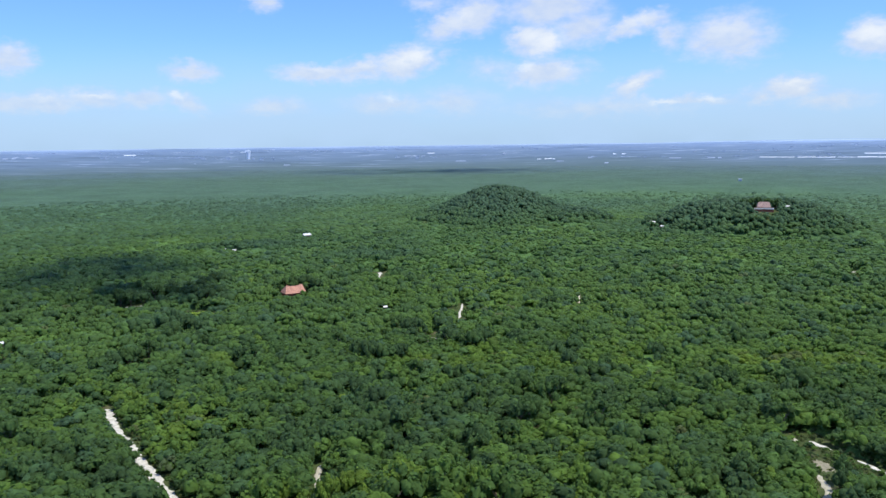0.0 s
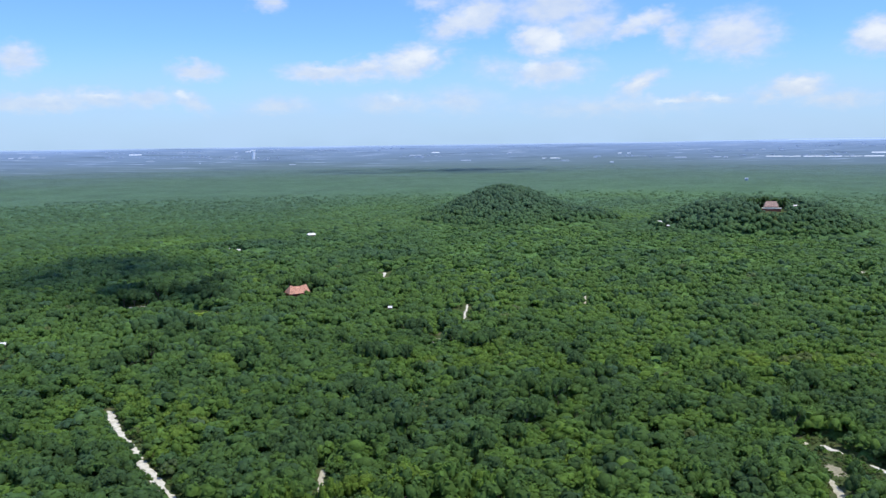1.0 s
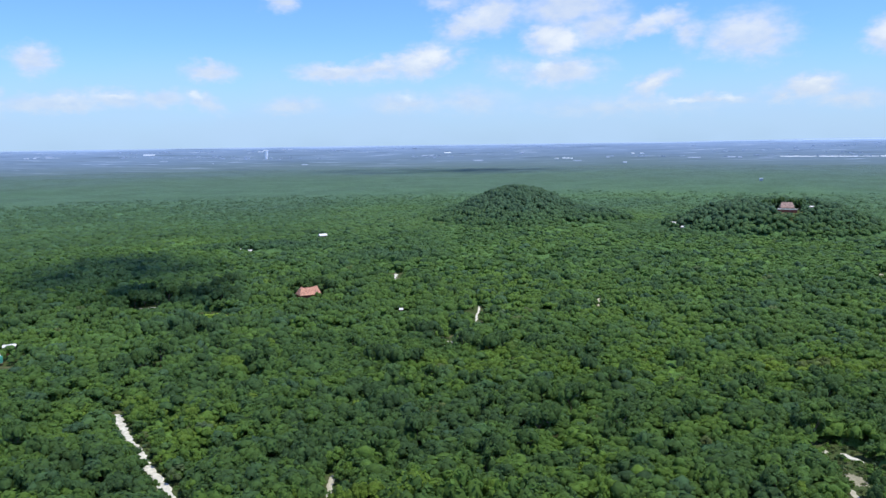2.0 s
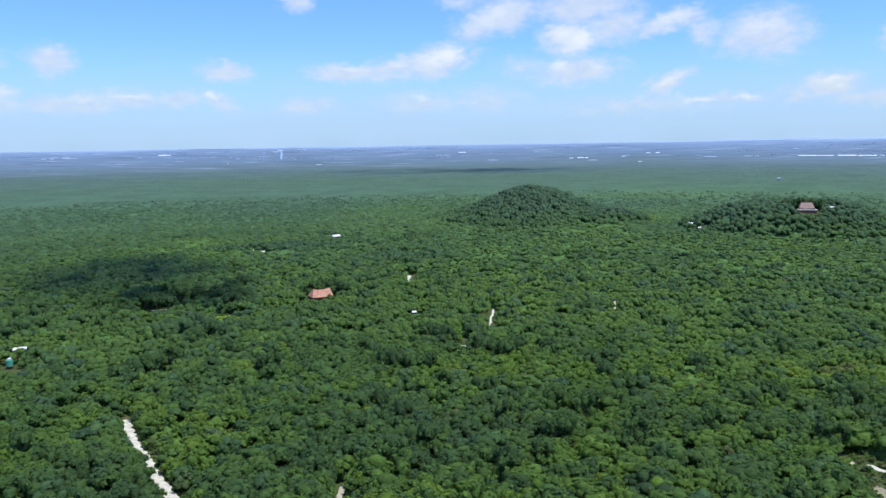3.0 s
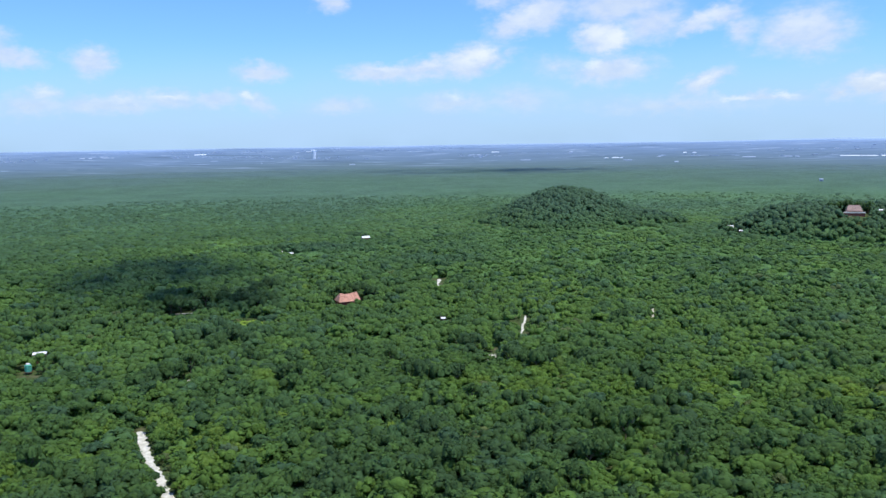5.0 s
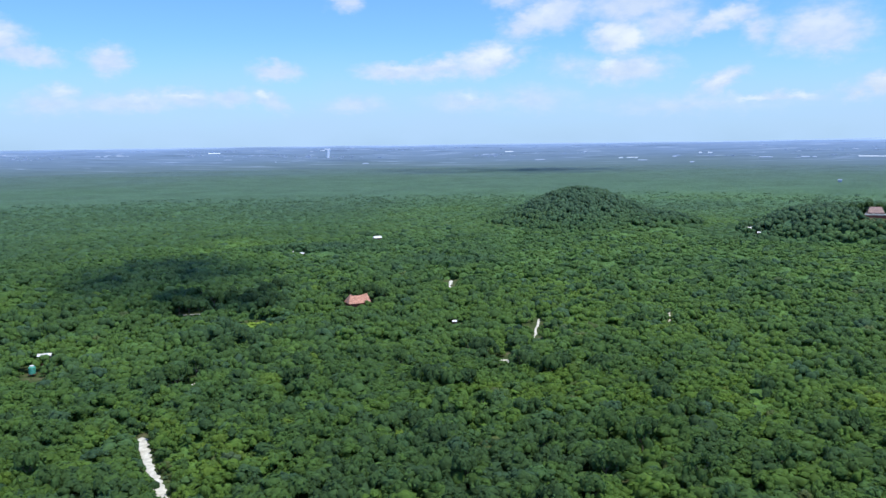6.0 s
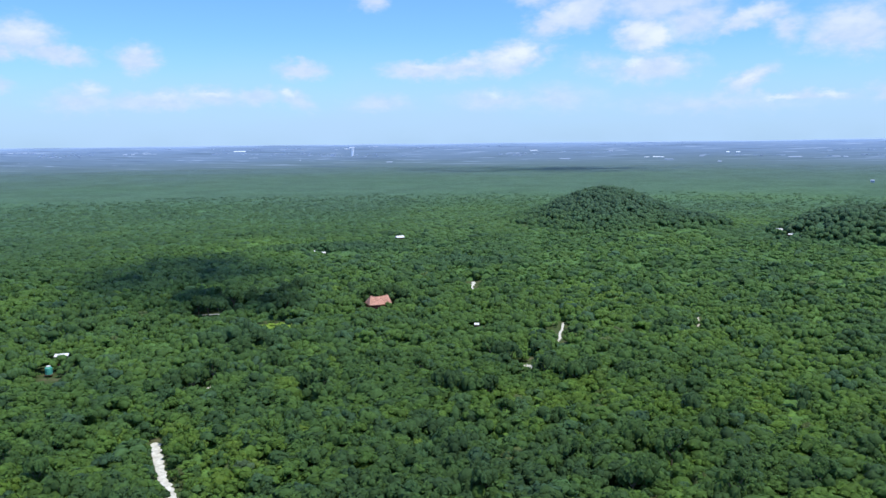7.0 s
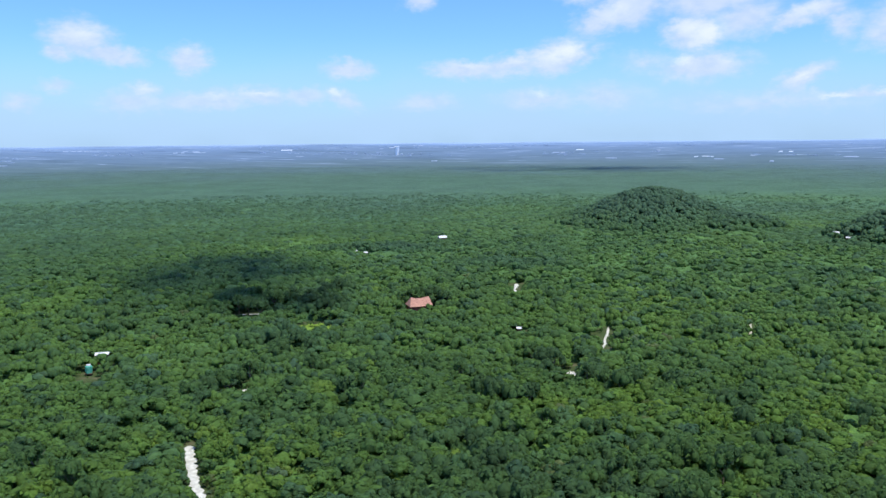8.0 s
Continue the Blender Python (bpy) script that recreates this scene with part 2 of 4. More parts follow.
# haze in the base colour: bluer, then paler, towards the horizon
FAR_COLOURS = [(0.0, HAZE_BLUE), (0.22, (0.105, 0.157, 0.175)), (0.42, (0.122, 0.180, 0.240)), (0.72, (0.150, 0.222, 0.325)), (0.88, (0.20, 0.29, 0.43)), (0.96, (0.27, 0.38, 0.54)), (1.0, (0.33, 0.45, 0.62))]


def plain_material(name, c1, c2, rough=0.7, scale=1.5, bump=0.3, metal=0.0):
    m, N = material(name)
    pos = N.add("ShaderNodeTexCoord").outputs["Object"]
    n = N.noise(pos, scale, 5.0, 0.6).outputs["Fac"]
    fine = N.noise(pos, scale * 9, 3.0, 0.6).outputs["Fac"]
    c = N.mix(N.span(N.math("MULTIPLY_ADD", fine, 0.4, N.math("MULTIPLY", n, 0.6)), 0.35, 0.65), (*c1, 1), (*c2, 1))
    finish(N, c, rough, fine, bump, 0.03, metal)
    return m


def roof_material(name, c1, c2):
    """Clay pan tiles: courses across the slope, colour from tile to tile."""
    m, N = material(name)
    pos = N.add("ShaderNodeTexCoord").outputs["Object"]
    brick = N.add("ShaderNodeTexBrick", Vector=pos, Color1=(*c1, 1), Color2=(*c2, 1), Mortar=(*[c * 0.55 for c in c1], 1), Scale=1.0)
    brick.inputs["Brick Width"].default_value, brick.inputs["Row Height"].default_value = 0.28, 0.34
    brick.inputs["Mortar Size"].default_value = 0.025
    stain = N.span(N.noise(pos, 0.7, 4.0, 0.6).outputs["Fac"], 0.3, 0.75, 0.78, 1.12)
    hsv = N.add("ShaderNodeHueSaturation", Value=stain, Color=brick.outputs["Color"])
    finish(N, hsv.outputs[0], 0.8, brick.outputs["Fac"], -0.6, 0.05)
    return m


LEAF, LEAF_SINGLE = leaf_material("foliage", False), leaf_material("foliage_single", True)
LEAF_DARK = leaf_material("foliage_dark", True, (0.0, 0.24))
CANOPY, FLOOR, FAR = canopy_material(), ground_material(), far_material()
BARK = plain_material("bark", (0.10, 0.075, 0.05), (0.20, 0.16, 0.12), 0.9, 3.0, 0.7)
SAND = plain_material("pale_sand", (0.44, 0.42, 0.34), (0.70, 0.68, 0.59), 0.95, 0.6, 0.5)
TRACK = plain_material("beige_track", (0.33, 0.31, 0.22), (0.54, 0.51, 0.40), 0.95, 0.6, 0.5)
DIRT = plain_material("dry_earth", (0.18, 0.165, 0.10), (0.36, 0.335, 0.23), 0.95, 0.5, 0.5)
MEADOW = plain_material("meadow_grass", (0.13, 0.215, 0.022), (0.175, 0.275, 0.028), 0.9, 0.4, 0.8)
TILE_RED = roof_material("clay_tiles", (0.49, 0.235, 0.155), (0.62, 0.33, 0.23))
TILE_BROWN = roof_material("brown_tiles", (0.32, 0.215, 0.18), (0.43, 0.30, 0.25))
PLASTER = plain_material("pale_plaster", (0.62, 0.56, 0.46), (0.74, 0.69, 0.60), 0.85, 0.8)
RED_WALL = plain_material("dark_red_plaster", (0.22, 0.07, 0.05), (0.32, 0.11, 0.08), 0.85, 0.8)
WHITE = plain_material("white_paint", (0.54, 0.54, 0.50), (0.80, 0.79, 0.74), 0.6, 0.5)
PALE = plain_material("cream_wall", (0.70, 0.66, 0.57), (0.84, 0.80, 0.70), 0.8, 0.6)
WOOD = plain_material("dark_wood", (0.10, 0.06, 0.035), (0.17, 0.10, 0.06), 0.7, 2.0)
CYAN = plain_material("turquoise_plastic", (0.06, 0.32, 0.22), (0.13, 0.44, 0.32), 0.45, 1.0)
STEEL = plain_material("dull_steel", (0.42, 0.43, 0.44), (0.55, 0.56, 0.57), 0.45, 1.5, 0.2, 0.8)
# white of far buildings, with blue distance haze mixed into the base colours
HAZED_WHITE = plain_material("hazed_white", (0.22, 0.29, 0.40), (0.42, 0.50, 0.62), 0.8, 0.012)
HAZED_BRIGHT = plain_material("hazed_bright", (0.62, 0.70, 0.78), (0.80, 0.86, 0.92), 0.8, 0.012)
GLASS, _n = material("window_glass")
finish(_n, (0.03, 0.04, 0.045, 1), 0.08, specular=0.6)


# ---- land ----
rng = np.random.default_rng(7)


def value_noise(x, y, size, seed):
    """Smooth noise from 0 to 1, with bumps of that many metres."""
    grid = np.random.default_rng(seed).random((64, 64))
    fx, fy = x / size + 1000.37, y / size + 1000.71
    ix, iy = np.floor(fx).astype(int), np.floor(fy).astype(int)
    u, v = fx - ix, fy - iy
    u, v = u * u * (3 - 2 * u), v * v * (3 - 2 * v)
    g = lambda a, b: grid[a % 64, b % 64]
    return (g(ix, iy) * (1 - u) + g(ix + 1, iy) * u) * (1 - v) + (g(ix, iy + 1) * (1 - u) + g(ix + 1, iy + 1) * u) * v


def bump2(x, y, cx, cy, sx, sy):
    return np.exp(-((x - cx) / sx) ** 2 - ((y - cy) / sy) ** 2)


def mesa(x, y, cx, cy, sx, sy):
    return np.exp(-(((x - cx) / sx) ** 2 + ((y - cy) / sy) ** 2) ** 2)


def hills(x, y):
    return (25.5 * bump2(x, y, 63, 888, 58, 75) + 6 * bump2(x, y, 60, 888, 100, 80) + 4 * bump2(x, y, 140, 850, 50, 50)
            + 22.5 * mesa(x, y, 304, 768, 88, 62) + 1.5 * bump2(x, y, 312, 752, 40, 34))


def land(x, y):
    """Height of the ground."""
    x, y = np.asarray(x, float), np.asarray(y, float)
    r = np.hypot(x, y)
    s = np.clip((r - 2900) / 2050, 0, 1)
    way = np.arctan2(x, y)
    rise = np.clip((way - 0.26) / 0.14, 0, 1) * np.clip((1.2 - way) / 0.3, 0, 1) * np.clip((r - 4500) / 450, 0, 1)
    return (6.5 * bump2(x, y, 90, 830, 380, 200) + hills(x, y) + 74 * s * s * (3 - 2 * s)
            + 9 * rise * (0.7 + 0.6 * value_noise(x, y, 260, 14))
            + 1.0 * (value_noise(x, y, 130, 3) - 0.5))


def haze_grey(x, y):
    """Haze grey put into the leaf colour: deep green near the trails, grey-green towards the plain."""
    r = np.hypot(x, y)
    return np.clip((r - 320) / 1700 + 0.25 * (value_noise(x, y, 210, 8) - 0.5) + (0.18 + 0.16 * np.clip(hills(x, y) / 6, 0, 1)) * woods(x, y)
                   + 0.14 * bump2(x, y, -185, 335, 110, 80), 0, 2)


DARK_WOODS = [(-155, 487, 42, 40), (-250, 560, 62, 70), (-180, 485, 58, 26), (-180, 690, 62, 22), (-52, 622, 45, 18), (64, 868, 80, 86), (140, 842, 36, 22), (292, 762, 118, 62), (-140, 395, 30, 14)]


def woods(x, y):
    """1 in the groves of taller dark trees, 0 elsewhere."""
    w = np.zeros(x.shape)
    for cx, cy, a, b in DARK_WOODS:
        w = np.maximum(w, np.clip(1.6 - 1.2 * np.hypot((x - cx) / a, (y - cy) / b), 0, 1))
    return w


def mesh_of(name, verts, faces, mats, smooth=False, tint=None, dry=None):
    """A mesh from arrays; faces all have the same number of corners."""
    verts, faces = np.asarray(verts, np.float32), np.asarray(faces, np.int32)
    me = bpy.data.meshes.new(name)
    k = faces.shape[1]
    me.vertices.add(len(verts))
    me.vertices.foreach_set("co", verts.ravel())
    me.loops.add(faces.size)
    me.loops.foreach_set("vertex_index", faces.ravel())
    me.polygons.add(len(faces))
    me.polygons.foreach_set("loop_start", np.arange(0, faces.size, k, dtype=np.int32))
    me.polygons.foreach_set("use_smooth", np.full(len(faces), smooth))
    for m in mats:
        me.materials.append(m)
    if tint is not None:
        at = me.attributes.new("tint", "FLOAT", "POINT")
        at.data.foreach_set("value", np.asarray(tint, np.float32))
        # "dry" carries the painted distance haze and the tone of single grey trees
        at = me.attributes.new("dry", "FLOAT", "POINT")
        at.data.foreach_set("value", (haze_grey(verts[:, 0], verts[:, 1]) if dry is None else dry).astype(np.float32))
    me.update(calc_edges=True)
    return me


def polar_sheet(radii, angles, height, closed):
    """Grid of rings round the origin; returns vertices and quads."""
    R, A = np.meshgrid(radii, angles, indexing="ij")
    X, Y = R * np.sin(A), R * np.cos(A)
    V = np.stack([X, Y, height(X, Y)], -1).reshape(-1, 3)
    n, m = len(radii), len(angles)
    i, j = np.meshgrid(np.arange(n - 1), np.arange(m if closed else m - 1), indexing="ij")
    j2 = (j + 1) % m
    F = np.stack([i * m + j, i * m + j2, (i + 1) * m + j2, (i + 1) * m + j], -1).reshape(-1, 4)
    return V, F


around = np.linspace(0, 2 * math.pi, 360, endpoint=False)
V, F = polar_sheet(np.concatenate([[0.5], np.linspace(15, 1200, 80), np.geomspace(1230, 2900, 25)]), np.linspace(0, 2 * math.pi, 240, endpoint=False), land, True)
tagged(new("ground", mesh_of("ground", V, F, [FLOOR], True)), "green and brown forest floor with low scrub and dry earth", "ground", kind="structure")
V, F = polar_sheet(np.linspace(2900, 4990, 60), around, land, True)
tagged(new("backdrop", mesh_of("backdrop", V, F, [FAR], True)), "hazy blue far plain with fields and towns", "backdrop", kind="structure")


# ---- trails, clearings and what keeps the trees apart ----
TRAILS = {
    "white_trail": ([(-43, 160), (-61, 187), (-74, 203.5), (-80.2, 212), (-87, 221.5), (-94, 231.6), (-101.5, 242.8), (-109.3, 253.9), (-116.2, 265), (-123, 277)], 3.5, SAND),
    "clearing_track": ([(93, 181), (98.5, 194.5), (102.7, 202), (104.5, 205.1), (105.1, 209.1), (105.6, 215)], 2.4, TRACK),
    "clearing_branch": ([(122.4, 224.2), (123.6, 222), (124.1, 219), (125.6, 216), (127.0, 209.5)], 1.7, SAND),
    "clearing_strip": ([(115.0, 239.6), (116.2, 237.8), (117.3, 235.4), (118.5, 232.4)], 2.5, SAND),
    "trail_stub": ([(6.5, 414), (9.0, 428), (8.8, 436), (10.5, 447), (11.0, 460)], 1.5, SAND),
    "trail_far": ([(-41, 526), (-43, 540), (-46.5, 549), (-45.5, 561), (-46, 569)], 3.0, SAND),
    "grass_streak": ([(78, 447), (81, 465), (85, 487)], 1.4, TRACK),
    "dry_streak": ([(-36, 203), (-35.3, 209), (-36.8, 216), (-37.4, 225)], 1.9, TRACK),
    "hill_track": ([(268, 470), (262, 492), (258, 512)], 1.8, DIRT),
    "bank_track": ([(-192, 461), (-183, 464), (-172, 466)], 2.2, SAND),
}
PATCHES = [  # name, x, y, half width, half depth, material
    ("sand_patch", -5.6, 374.0, 2.8, 6.0, SAND), ("sand_patch", -129.6, 331.5, 1.3, 4.6, SAND), ("track_patch", 111.0, 241.2, 1.1, 1.9, TRACK),
    ("dry_patch", 110.4, 220.5, 2.6, 4.6, DIRT), ("dry_patch", 120.0, 209.5, 1.8, 3.0, DIRT),
    ("track_patch", 349, 658, 5.5, 5.0, DIRT), ("track_patch", 275, 520, 2.0, 4.0, SAND), ("track_patch", 289, 549, 1.6, 4.5, TRACK),
    ("meadow", -138.5, 436, 10.5, 11, MEADOW),
]
CLEAR = [  # places of buildings: x, y, half width, half depth, metres of low scrub towards the camera
    (-93, 482, 7, 5.5, 2.5), (-92, 473, 2.8, 3, 7), (-33, 440, 1.9, 2.0, 6), (-131, 757, 3.6, 4, 6), (-191, 683, 3.0, 3.0, 9), (-179, 675, 2.4, 2.4, 7),
    (206, 772, 4, 3, 11), (212, 748, 6, 3.5, 7), (303, 745, 11.5, 9, 19), (329, 750, 3.6, 3.5, 20), (-208, 359, 3.8, 2.8, 2), (-203, 342, 3.6, 2.6, 8), (-197.5, 332.5, 4.0, 5.0, 14), (-129.6, 331.5, 1.6, 4.8, 14),
    (-182, 464, 12, 3, 26), (-5.6, 374, 2.8, 6.0, 22), (-138.5, 434, 10, 5, 18), (-45, 552, 4.5, 14, 20), (9.2, 434, 1.6, 17, 9), (275, 520, 3, 4, 24), (289, 549, 2.4, 4, 22), (349, 658, 6, 5, 26),
]

LANDMARKS = [  # x, y, crown radius
    (8.9, 356.0, 4.2), (-12.9, 387.0, 4), (-24.4, 390.1, 3.6), (-117.0, 368.8, 4.5), (-132.0, 371.9, 4), (9.5, 223.8, 3.6),
    (36.5, 277.6, 3.4), (-31.6, 328.5, 4), (-136.8, 237.7, 3.5), (-125.1, 229.9, 3.8), (106.6, 284.3, 4), (131.5, 283.3, 4.2),
    (76.4, 262.8, 3.5), (108.7, 245.9, 4.2), (81.7, 206.5, 4), (28.5, 282.7, 3.6), (39.5, 277.1, 4), (65.6, 310.6, 3.6),
    (56.0, 299.7, 3.8), (50.6, 313.5, 3.4), (89.5, 325.8, 3.6), (73.9, 258.7, 4), (105.2, 288.9, 4.2), (28.3, 254.9, 3.8),
    (57.6, 426.9, 4.5), (50.5, 251.2, 4.2), (-133.4, 323.9, 5), (-128.2, 368.1, 4.5), (-139.4, 310.1, 4.2), (-152.9, 245.0, 4.2),
    (109.5, 207.8, 2.5), (104.6, 198.6, 2.0), (107.0, 249.5, 3.6),
    (-102, 491, 4.8), (-95, 494, 5.2), (-87, 494.5, 5.0), (-80, 491, 4.6),
    (288, 757, 3.2), (296, 758, 3.4), (304, 760, 3.4), (312, 758, 3.2), (318, 752, 3.4), (324, 757, 3.0),
]
# dark clumps in the middle distance and in the foreground: x, y, crown radius
DARK_CLUMPS = [
    (-129, 387, 4.2), (-118, 378, 4.0), (-108, 352, 4.2), (-151, 515, 5.4), (-144, 511, 5.0), (-85, 323, 4.0), (-81, 322, 4.0), (-139, 313, 4.0),
    (-137, 317, 3.6), (-132, 325, 3.8), (-130, 338, 4.0), (-22, 382, 4.0), (-16, 375, 4.2), (-13, 376, 4.0), (1, 356, 4.0),
    (8, 352, 4.2), (13, 347, 4.2), (18, 351, 4.0), (-37, 332, 3.8), (-31, 326, 4.0), (-25, 324, 4.0), (-19, 328, 3.8), (-49, 354, 3.6),
]
NEAR_CLUMPS = [
    (7, 230, 3.2), (10, 228, 3.4), (20, 236, 3.6), (9, 266, 3.8), (12, 268, 3.2), (29, 284, 3.4), (25, 252, 3.6), (38, 272, 3.8),
    (6, 296, 3.2), (-24, 266, 3.4), (-14, 245, 3.6), (-12, 302, 3.8),
]
GROVE = [(-192, 462), (-183, 455), (-174, 450), (-141, 460), (-165, 472), (-153, 469), (-142, 474), (-158, 484), (-146, 488), (-134, 467),
         (-176, 474), (-190, 482), (-171, 490), (-152, 500)]      # big dark trees behind the meadow
SCRUB = [(111, 218, 9, 16), (121, 214, 7, 12), (114, 238, 8.5, 9), (-36, 212, 4, 10)]     # low growth round the clearings


def trail_distance(x, y):
    """Distance to the nearest trail's edge, and to its middle line's sunny side."""
    best = np.full(x.shape, 1e9)
    for pts, width, _m in TRAILS.values():
        for (x0, y0), (x1, y1) in zip(pts, pts[1:]):
            dx, dy = x1 - x0, y1 - y0
            t = np.clip(((x - x0) * dx + (y - y0) * dy) / (dx * dx + dy * dy), 0, 1)
            best = np.minimum(best, np.hypot(x - x0 - t * dx, y - y0 - t * dy) - width / 2)
    return best


def clear_distance(x, y):
    """Distance to the edge of the nearest building plot or bare patch."""
    best = np.full(x.shape, 1e9)
    for cx, cy, w, d, _low in CLEAR:
        ux, uy = cx / math.hypot(cx, cy), cy / math.hypot(cx, cy)
        along, across = (x - cx) * ux + (y - cy) * uy, (x - cx) * uy - (y - cy) * ux
        best = np.minimum(best, np.maximum(np.abs(across) - w, np.abs(along) - d))
    for _n, cx, cy, w, d, _m in PATCHES:
        best = np.minimum(best, (np.hypot((x - cx) / w, (y - cy) / d) - 1) * min(w, d))
    return best


def stretch_factor(x, y):
    """0 where no tree stands, below 1 for low scrub in front of an opening, 1 in the closed forest."""
    f = np.ones(x.shape)
    for cx, cy, w, d, low in CLEAR:
        ux, uy = cx / math.hypot(cx, cy), cy / math.hypot(cx, cy)
        along, across = (x - cx) * ux + (y - cy) * uy, (x - cx) * uy - (y - cy) * ux
        inside = (np.abs(across) < w) & (np.abs(along) < d)
        before = (np.abs(across) < w + 0.5) & (along > -d - low) & (along <= 0)
        f = np.where(before, np.minimum(f, 0.52 - 0.22 * np.clip(1 + (along + d) / low, 0, 1)), f)
        f = np.where(inside, 0, f)
    for cx, cy, rad in LANDMARKS + DARK_CLUMPS + NEAR_CLUMPS + [(gx, gy, 4.8) for gx, gy in GROVE]:
        f = np.where(np.hypot(x - cx, y - cy) < rad * 0.75, 0, f)
    for cx, cy, w, d in SCRUB:
        f = np.where(np.hypot((x - cx) / w, (y - cy) / d) < 0.8 + 0.4 * value_noise(x, y, 5, 9), np.minimum(f, 0.34), f)
    for _n, cx, cy, w, d, _m in PATCHES:
        q = np.hypot((x - cx) / w, (y - cy) / d)
        f = np.where(q < {DIRT: 0.6, MEADOW: 0.0}.get(_m, 1), 0, f)
    gap = trail_distance(x, y)
    return np.where(gap < 0.5, 0, f)


def ribbon(name, pts, width, mat):
    """A trail with uneven edges, draped over the ground."""
    fine = []
    for (x0, y0), (x1, y1) in zip(pts, pts[1:]):
        n = max(2, int(math.hypot(x1 - x0, y1 - y0) / 1.2))
        fine += [(x0 + (x1 - x0) * i / n, y0 + (y1 - y0) * i / n) for i in range(n)]
    P = np.array(fine + [pts[-1]])
    for _ in range(3):
        P[1:-1] = (P[:-2] + 2 * P[1:-1] + P[2:]) / 4
    D = np.gradient(P, axis=0)
    D /= np.linalg.norm(D, axis=1)[:, None]
    side = np.stack([-D[:, 1], D[:, 0]], -1)
    half = width / 2 * (0.55 + 0.75 * np.random.default_rng(len(P)).random((len(P), 2)))
    half[0] *= 0.4
    half[-1] *= 0.4
    rows = [P + side * half[:, :1] * 1.08, P + side * half[:, :1] * 0.8, P, P - side * half[:, 1:] * 0.8, P - side * half[:, 1:] * 1.08]
    lift = (-0.10, 0.07, 0.05, 0.07, -0.10)
    V = np.concatenate([np.column_stack([q, land(q[:, 0], q[:, 1]) + l]) for q, l in zip(rows, lift)])
    n = len(P)
    F = [(k * n + i, (k + 1) * n + i, (k + 1) * n + i + 1, k * n + i + 1) for k in range(4) for i in range(n - 1)]
    return new(name, mesh_of(name, V, F, [mat], True))


LABELS = {TRACK: "beige earth track through a clearing", SAND: "pale sandy footpath between the trees", DIRT: "bare dry earth strip in the scrub", MEADOW: "strip of bright grass among the trees"}
for name, (pts, width, mat) in TRAILS.items():
    tagged(ribbon("trail", pts, width, mat), LABELS[mat], "trail", kind="structure")


def patch(name, cx, cy, w, d, mat):
    n = 40
    a = np.linspace(0, 2 * math.pi, n, endpoint=False)
    wob = 0.8 + 0.4 * np.random.default_rng(int(abs(cx) * 10)).random(n)
    rings = [np.array([[cx, cy]])] + [np.column_stack([cx + w * k * np.cos(a) * wob, cy + d * k * np.sin(a) * wob]) for k in (0.45, 0.9, 1.1)]
    P = np.concatenate(rings)
    z = land(P[:, 0], P[:, 1]) + np.concatenate([[0.12], np.full(n, 0.10), np.full(n, 0.06), np.full(n, -0.15)])
    me = bpy.data.meshes.new(name)
    faces = [(0, 1 + i, 1 + (i + 1) % n) for i in range(n)]
    for k in range(2):
        b0, b1 = 1 + k * n, 1 + (k + 1) * n
        faces += [(b0 + i, b1 + i, b1 + (i + 1) % n, b0 + (i + 1) % n) for i in range(n)]
    me.from_pydata(np.column_stack([P, z]).tolist(), [], faces)
    me.materials.append(mat)
    return new(name, me)


for name, cx, cy, w, d, mat in PATCHES:
    label = {TRACK: "bare beige earth among shrubs", SAND: "bare patch of pale sand in the forest", DIRT: "clearing of dry brown earth", MEADOW: "small bright green meadow in the forest"}[mat]
    tagged(patch(name, cx, cy, w, d, mat), label, "clearing", kind="structure")


# ---- forest ----
def icosahedron():
    g = (1 + 5 ** 0.5) / 2
    v = np.array([(-1, g, 0), (1, g, 0), (-1, -g, 0), (1, -g, 0), (0, -1, g), (0, 1, g), (0, -1, -g), (0, 1, -g), (g, 0, -1), (g, 0, 1), (-g, 0, -1), (-g, 0, 1)], float)
    f = np.array([(0, 11, 5), (0, 5, 1), (0, 1, 7), (0, 7, 10), (0, 10, 11), (1, 5, 9), (5, 11, 4), (11, 10, 2), (10, 7, 6), (7, 1, 8),
                  (3, 9, 4), (3, 4, 2), (3, 2, 6), (3, 6, 8), (3, 8, 9), (4, 9, 5), (2, 4, 11), (6, 2, 10), (8, 6, 7), (9, 8, 1)])
    return v / np.linalg.norm(v[0]), f


ICO_V, ICO_F = icosahedron()


def unit_dirs(r, n, low):
    """Random directions whose height is above low."""
    z = r.uniform(low, 1, n)
    a = r.uniform(0, 2 * math.pi, n)
    s = np.sqrt(1 - z * z)
    return np.column_stack([s * np.cos(a), s * np.sin(a), z])


def leaf_quads(r, centre, dirs, radius, size, jitter):
    """Tufts of leaves on a puff: bent quads facing more or less outwards."""
    n = len(dirs)
    normal = dirs * 0.6 + np.array([0, 0, 0.45]) + r.normal(0, jitter, (n, 3))
    normal /= np.linalg.norm(normal, axis=1)[:, None]
    t = np.cross(normal, r.normal(0, 1, (n, 3)))
    t /= np.linalg.norm(t, axis=1)[:, None]
    b = np.cross(normal, t)
    mid = centre + dirs * radius * r.uniform(0.88, 1.14, (n, 1))
    s = size * r.uniform(0.7, 1.3, (n, 1))
    w = s * r.uniform(0.6, 1.0, (n, 1))
    return np.stack([mid - t * s - normal * s * 0.25, mid - b * w, mid + t * s - normal * s * 0.25, mid + b * w], 1)



